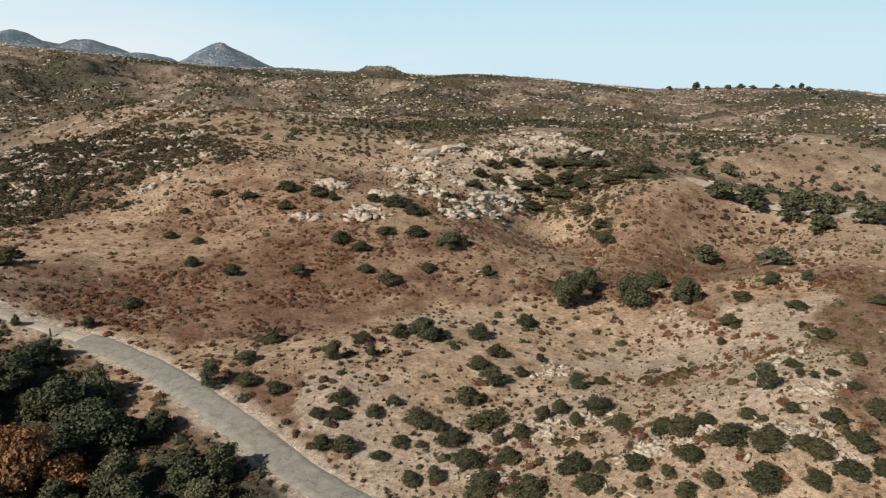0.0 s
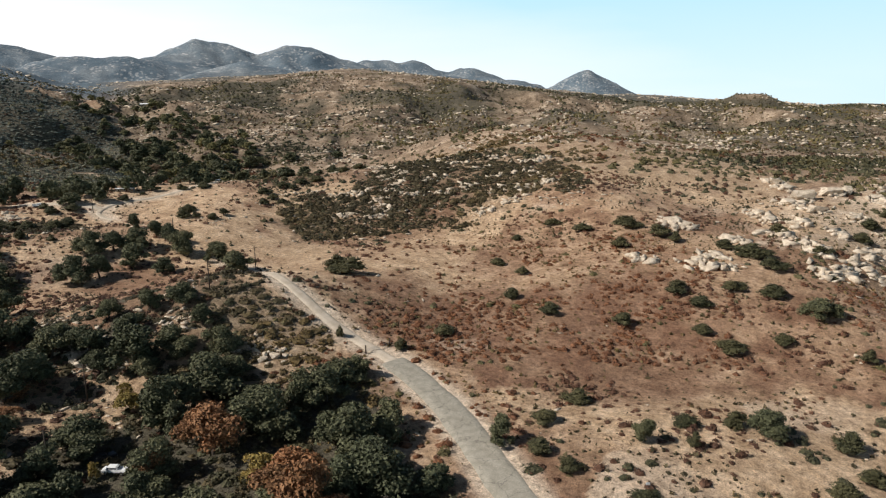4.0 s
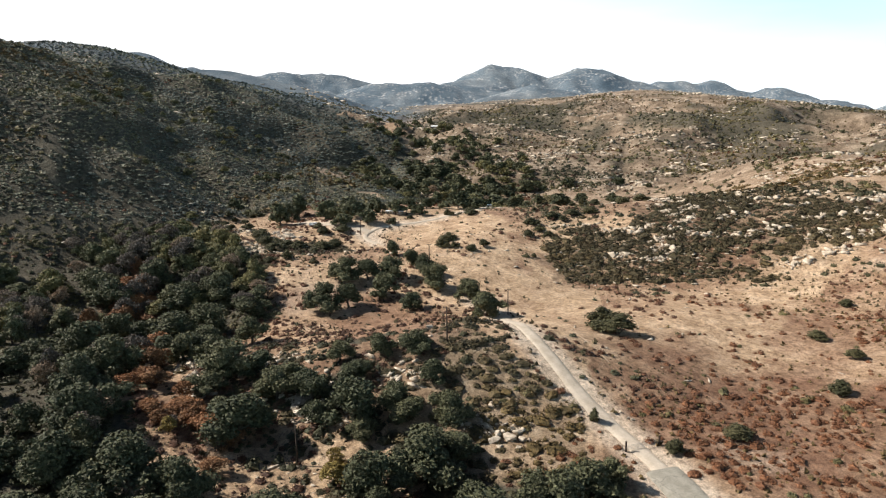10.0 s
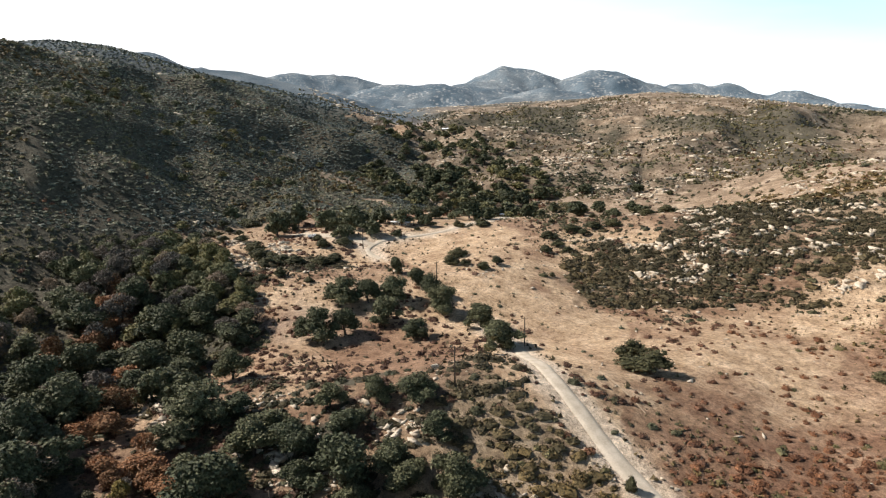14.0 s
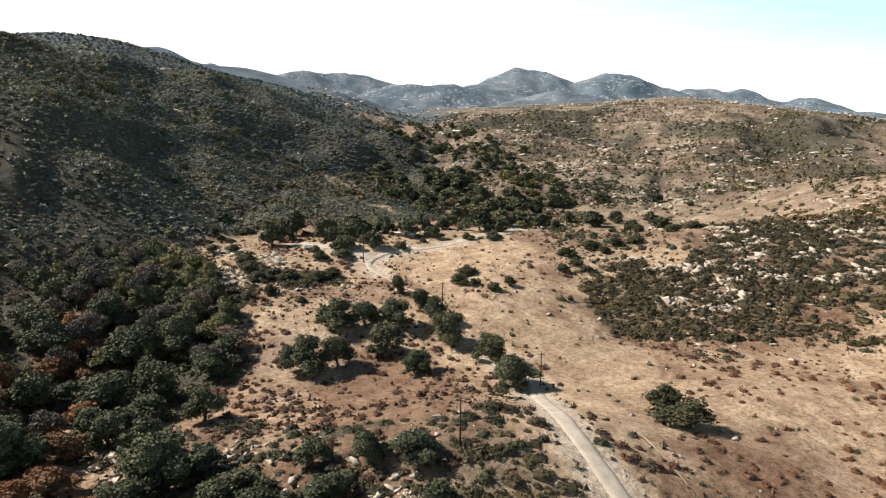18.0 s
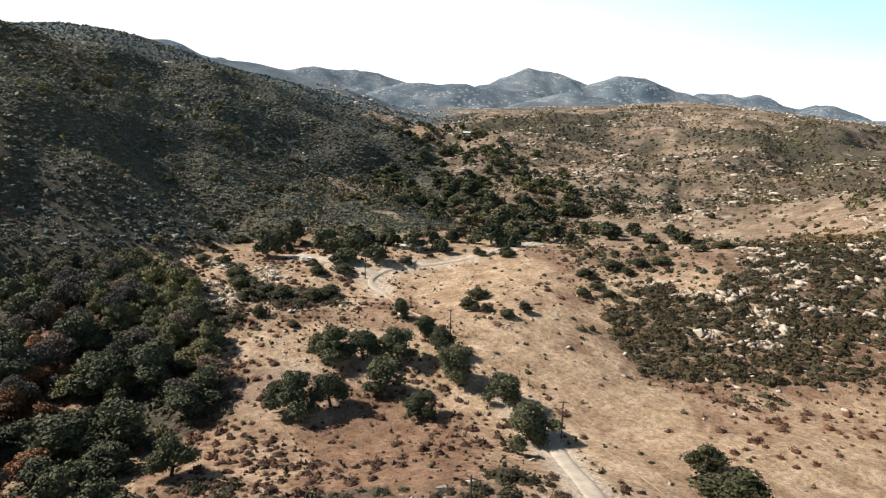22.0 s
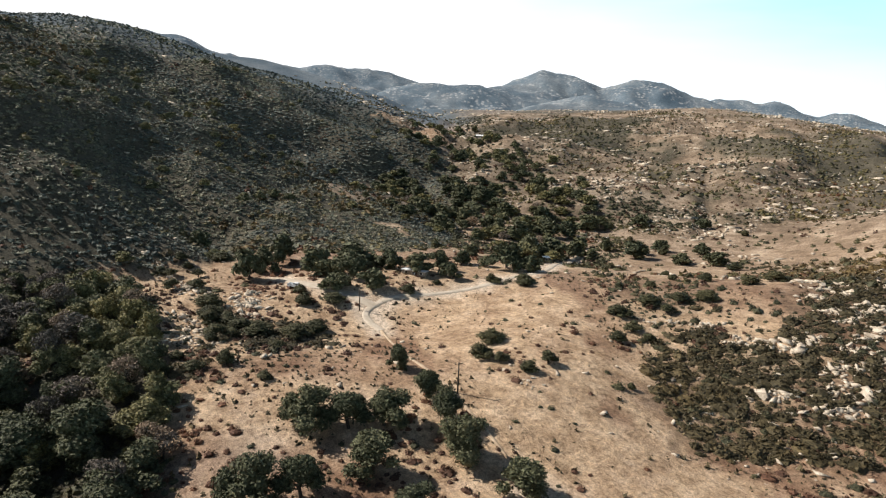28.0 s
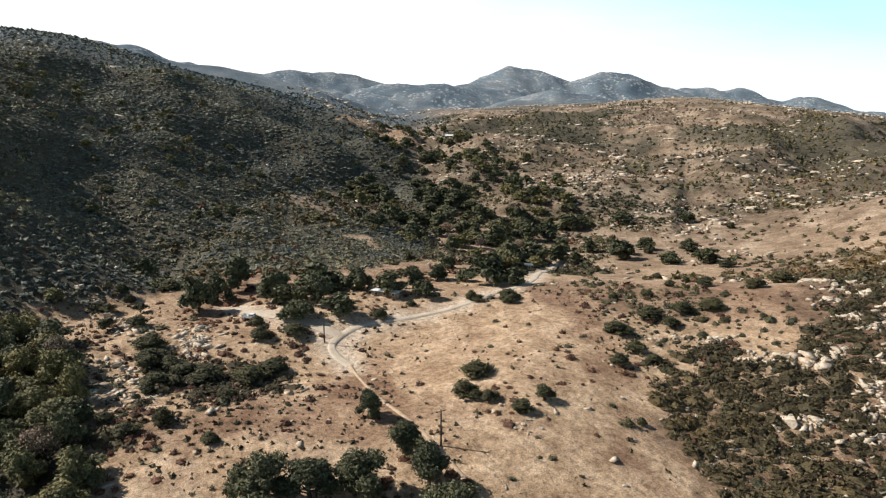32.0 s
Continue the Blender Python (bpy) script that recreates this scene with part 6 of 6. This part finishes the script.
def pole(x, y, h, turn):
    ob = new("utility_pole")
    ob.matrix_basis = pose(x, y, ground_at(x, y), 0, 0, turn)
    part("shaft", bm_mesh("shaft", rod((0, 0, -0.6), (0, 0, h), 0.20, 0.13, 10), WOOD, True), ob)
    part("crossarm", bm_mesh("crossarm", box((0.12, 2.0, 0.14), (0.12, 0, h - 0.45), 0.01), WOOD), ob)
    for k in (-0.9, 0.9):
        part("insulator", bm_mesh("insulator", rod((0.12, k, h - 0.38), (0.12, k, h - 0.14), 0.06, 0.04), STEEL), ob)
    return tagged(ob, "dark wooden utility pole with a short crossarm", "utility pole", "utility poles")


tops = []
for i, (x, y, h) in enumerate(POLES):
    nx, ny, _ = POLES[min(i + 1, len(POLES) - 1)]
    px, py, _ = POLES[max(i - 1, 0)]
    a = math.atan2(ny - py, nx - px)
    pole(x, y, h, math.degrees(a))
    tops.append((x, y, ground_at(x, y) + h - 0.12, a))
for (x1, y1, z1, a1), (x2, y2, z2, a2) in zip(tops, tops[1:]):
    ob = new("power_line")
    for k in (-0.9, 0.9):
        p = np.array((x1 - math.sin(a1) * k, y1 + math.cos(a1) * k, z1))
        q = np.array((x2 - math.sin(a2) * k, y2 + math.cos(a2) * k, z2))
        t = np.linspace(0, 1, 13)[:, None]
        line = p + (q - p) * t - np.array((0, 0, 1)) * 4 * t * (1 - t) * 0.9
        part("wire", raw_mesh("wire", *tube(line, [0.02] * 13, 4), RUBBER), ob)
    tagged(ob, "two thin sagging wires between wooden poles", "power line", "power lines")


# ---- vehicles ----
def wheel(parent, x, y, r):
    t = part("wheel", bm_mesh("tyre", rod((x, y - 0.12, r), (x, y + 0.12, r), r, r, 16), RUBBER), parent)
    part("rim", bm_mesh("rim", rod((x, y - 0.13, r), (x, y + 0.13, r), r * 0.58, r * 0.58, 12), STEEL), t)


def vehicle(name, x, y, turn, paint, label, bed):
    ob = new(name)
    ob.matrix_basis = pose(x, y, ground_at(x, y) + 0.12, 0, 0, turn)
    part("body", bm_mesh("body", box((5.3, 1.9, 0.62), (0, 0, 0.78), 0.12, (0.98, 0.95)), paint, False), ob)
    if bed:
        part("cab", bm_mesh("cab", box((2.2, 1.75, 0.72), (0.25, 0, 1.42), 0.10, (0.72, 0.86)), paint), ob)
        for k in (-0.86, 0.86):
            part("bed_side", bm_mesh("bed_side", box((1.75, 0.08, 0.42), (-1.72, k, 1.25), 0.02), paint), ob)
        part("tailgate", bm_mesh("tailgate", box((0.08, 1.7, 0.42), (-2.6, 0, 1.25), 0.02), paint), ob)
        part("windscreen", bm_mesh("windscreen", box((0.05, 1.35, 0.42), (1.08, 0, 1.46), 0.01), GLASS), ob)
        for k in (-0.80, 0.80):
            part("side_window", bm_mesh("side_window", box((1.35, 0.05, 0.36), (0.25, k, 1.48), 0.01), GLASS), ob)
    else:
        part("cab", bm_mesh("cab", box((3.0, 1.70, 0.66), (-0.35, 0, 1.38), 0.14, (0.66, 0.84)), paint), ob)
        for k in (-0.78, 0.78):
            part("side_window", bm_mesh("side_window", box((1.9, 0.05, 0.34), (-0.35, k, 1.42), 0.01), GLASS), ob)
        part("windscreen", bm_mesh("windscreen", box((0.05, 1.3, 0.40), (0.92, 0, 1.40), 0.01), GLASS), ob)
    for k in (-0.65, 0.65):
        part("headlight", bm_mesh("headlight", box((0.06, 0.36, 0.16), (2.66, k, 0.86), 0.02), GLASS), ob)
        part("tail_light", bm_mesh("tail_light", box((0.06, 0.2, 0.2), (-2.66, k, 0.90), 0.02), GLASS), ob)
    part("bumper", bm_mesh("bumper", box((0.14, 1.8, 0.2), (2.68, 0, 0.52), 0.03), STEEL), ob)
    for wx in (-1.6, 1.65):
        for wy in (-0.88, 0.88):
            wheel(ob, wx, wy, 0.38)
    return tagged(ob, label, "vehicle")


vehicle("pickup_truck", -329.8, 235.2, 40, WHITE, "white pickup truck parked under the oaks", True)
vehicle("car", -122.5, 112.5, 25, WHITE, "white car parked in the shade of trees", False)
vehicle("car", -129.0, 114.5, 70, DARKCAR, "dark car parked in the shade of trees", False)


# ---- buildings ----
def hut(name, x, y, turn, long, wide, tall, pitch, roof_mat, label, category, windows):
    ob = new(name)
    ob.matrix_basis = pose(x, y, ground_at(x, y) - 0.15, 0, 0, turn)
    for s in (-1, 1):
        part("wall", bm_mesh("wall", box((long, 0.16, tall), (0, s * (wide / 2 - 0.08), tall / 2)), WALLPAINT), ob)
        part("wall", bm_mesh("wall", box((0.16, wide - 0.33, tall), (s * (long / 2 - 0.08), 0, tall / 2)), WALLPAINT), ob)
        bm = box((long + 0.7, wide / 2 + 0.45, 0.10))
        me = bm_mesh("roof", bm, roof_mat)
        r = part("roof", me, ob, "pale sheet roof slope")
        r.matrix_basis = pose(0, s * (wide / 4 + 0.12), tall + pitch * wide / 4, s * -math.degrees(math.atan(pitch)), 0, 0)
    part("door", bm_mesh("door", box((0.95, 0.08, 2.0), (long * 0.12, -wide / 2 - 0.03, 1.02), 0.01), WOOD), ob)
    for k in range(windows):
        wx = -long / 2 + long * (k + 0.5) / windows
        if abs(wx - long * 0.12) > 1.0:
            w = part("window", bm_mesh("window", box((1.1, 0.06, 0.9), (wx, -wide / 2 - 0.02, tall * 0.58), 0.01), WHITE), ob)
            part("pane", bm_mesh("pane", box((0.94, 0.04, 0.74), (wx, -wide / 2 - 0.045, tall * 0.58)), GLASS), w)
    return tagged(ob, label, category)


hut("shed", -349.5, 367.0, 62, 7.4, 3.2, 2.3, 0.08, WHITE, "low dark shed with a flat white roof", "shed", 3)
hut("house", -770.0, 671.0, 40, 12.0, 7.0, 2.8, 0.35, WHITE, "small house with a pale roof among oaks", "house", 4)
hut("trailer", -321.0, 277.0, 30, 9.0, 2.3, 1.9, 0.05, WHITE, "small pale trailer beneath the valley oaks", "trailer", 3)


# ---- roadside signs ----
def sign(x, y, turn, w, h, tall):
    ob = new("road_sign")
    ob.matrix_basis = pose(x, y, ground_at(x, y), 0, 0, turn)
    part("post", bm_mesh("post", rod((0, 0, -0.3), (0, 0, tall), 0.05), STEEL), ob)
    part("panel", bm_mesh("panel", box((w, 0.03, h), (0, -0.07, tall - h / 2), 0.01), WHITE), ob, "small white blank panel")
    return tagged(ob, "small white roadside sign on a thin post", "sign", "roadside signs")


sign(-24.5, 154.6, 30, 0.9, 0.6, 1.3)
sign(-12.0, 149.5, 30, 0.9, 0.7, 1.4)
sign(-3.0, 131.0, 30, 0.7, 0.6, 1.6)
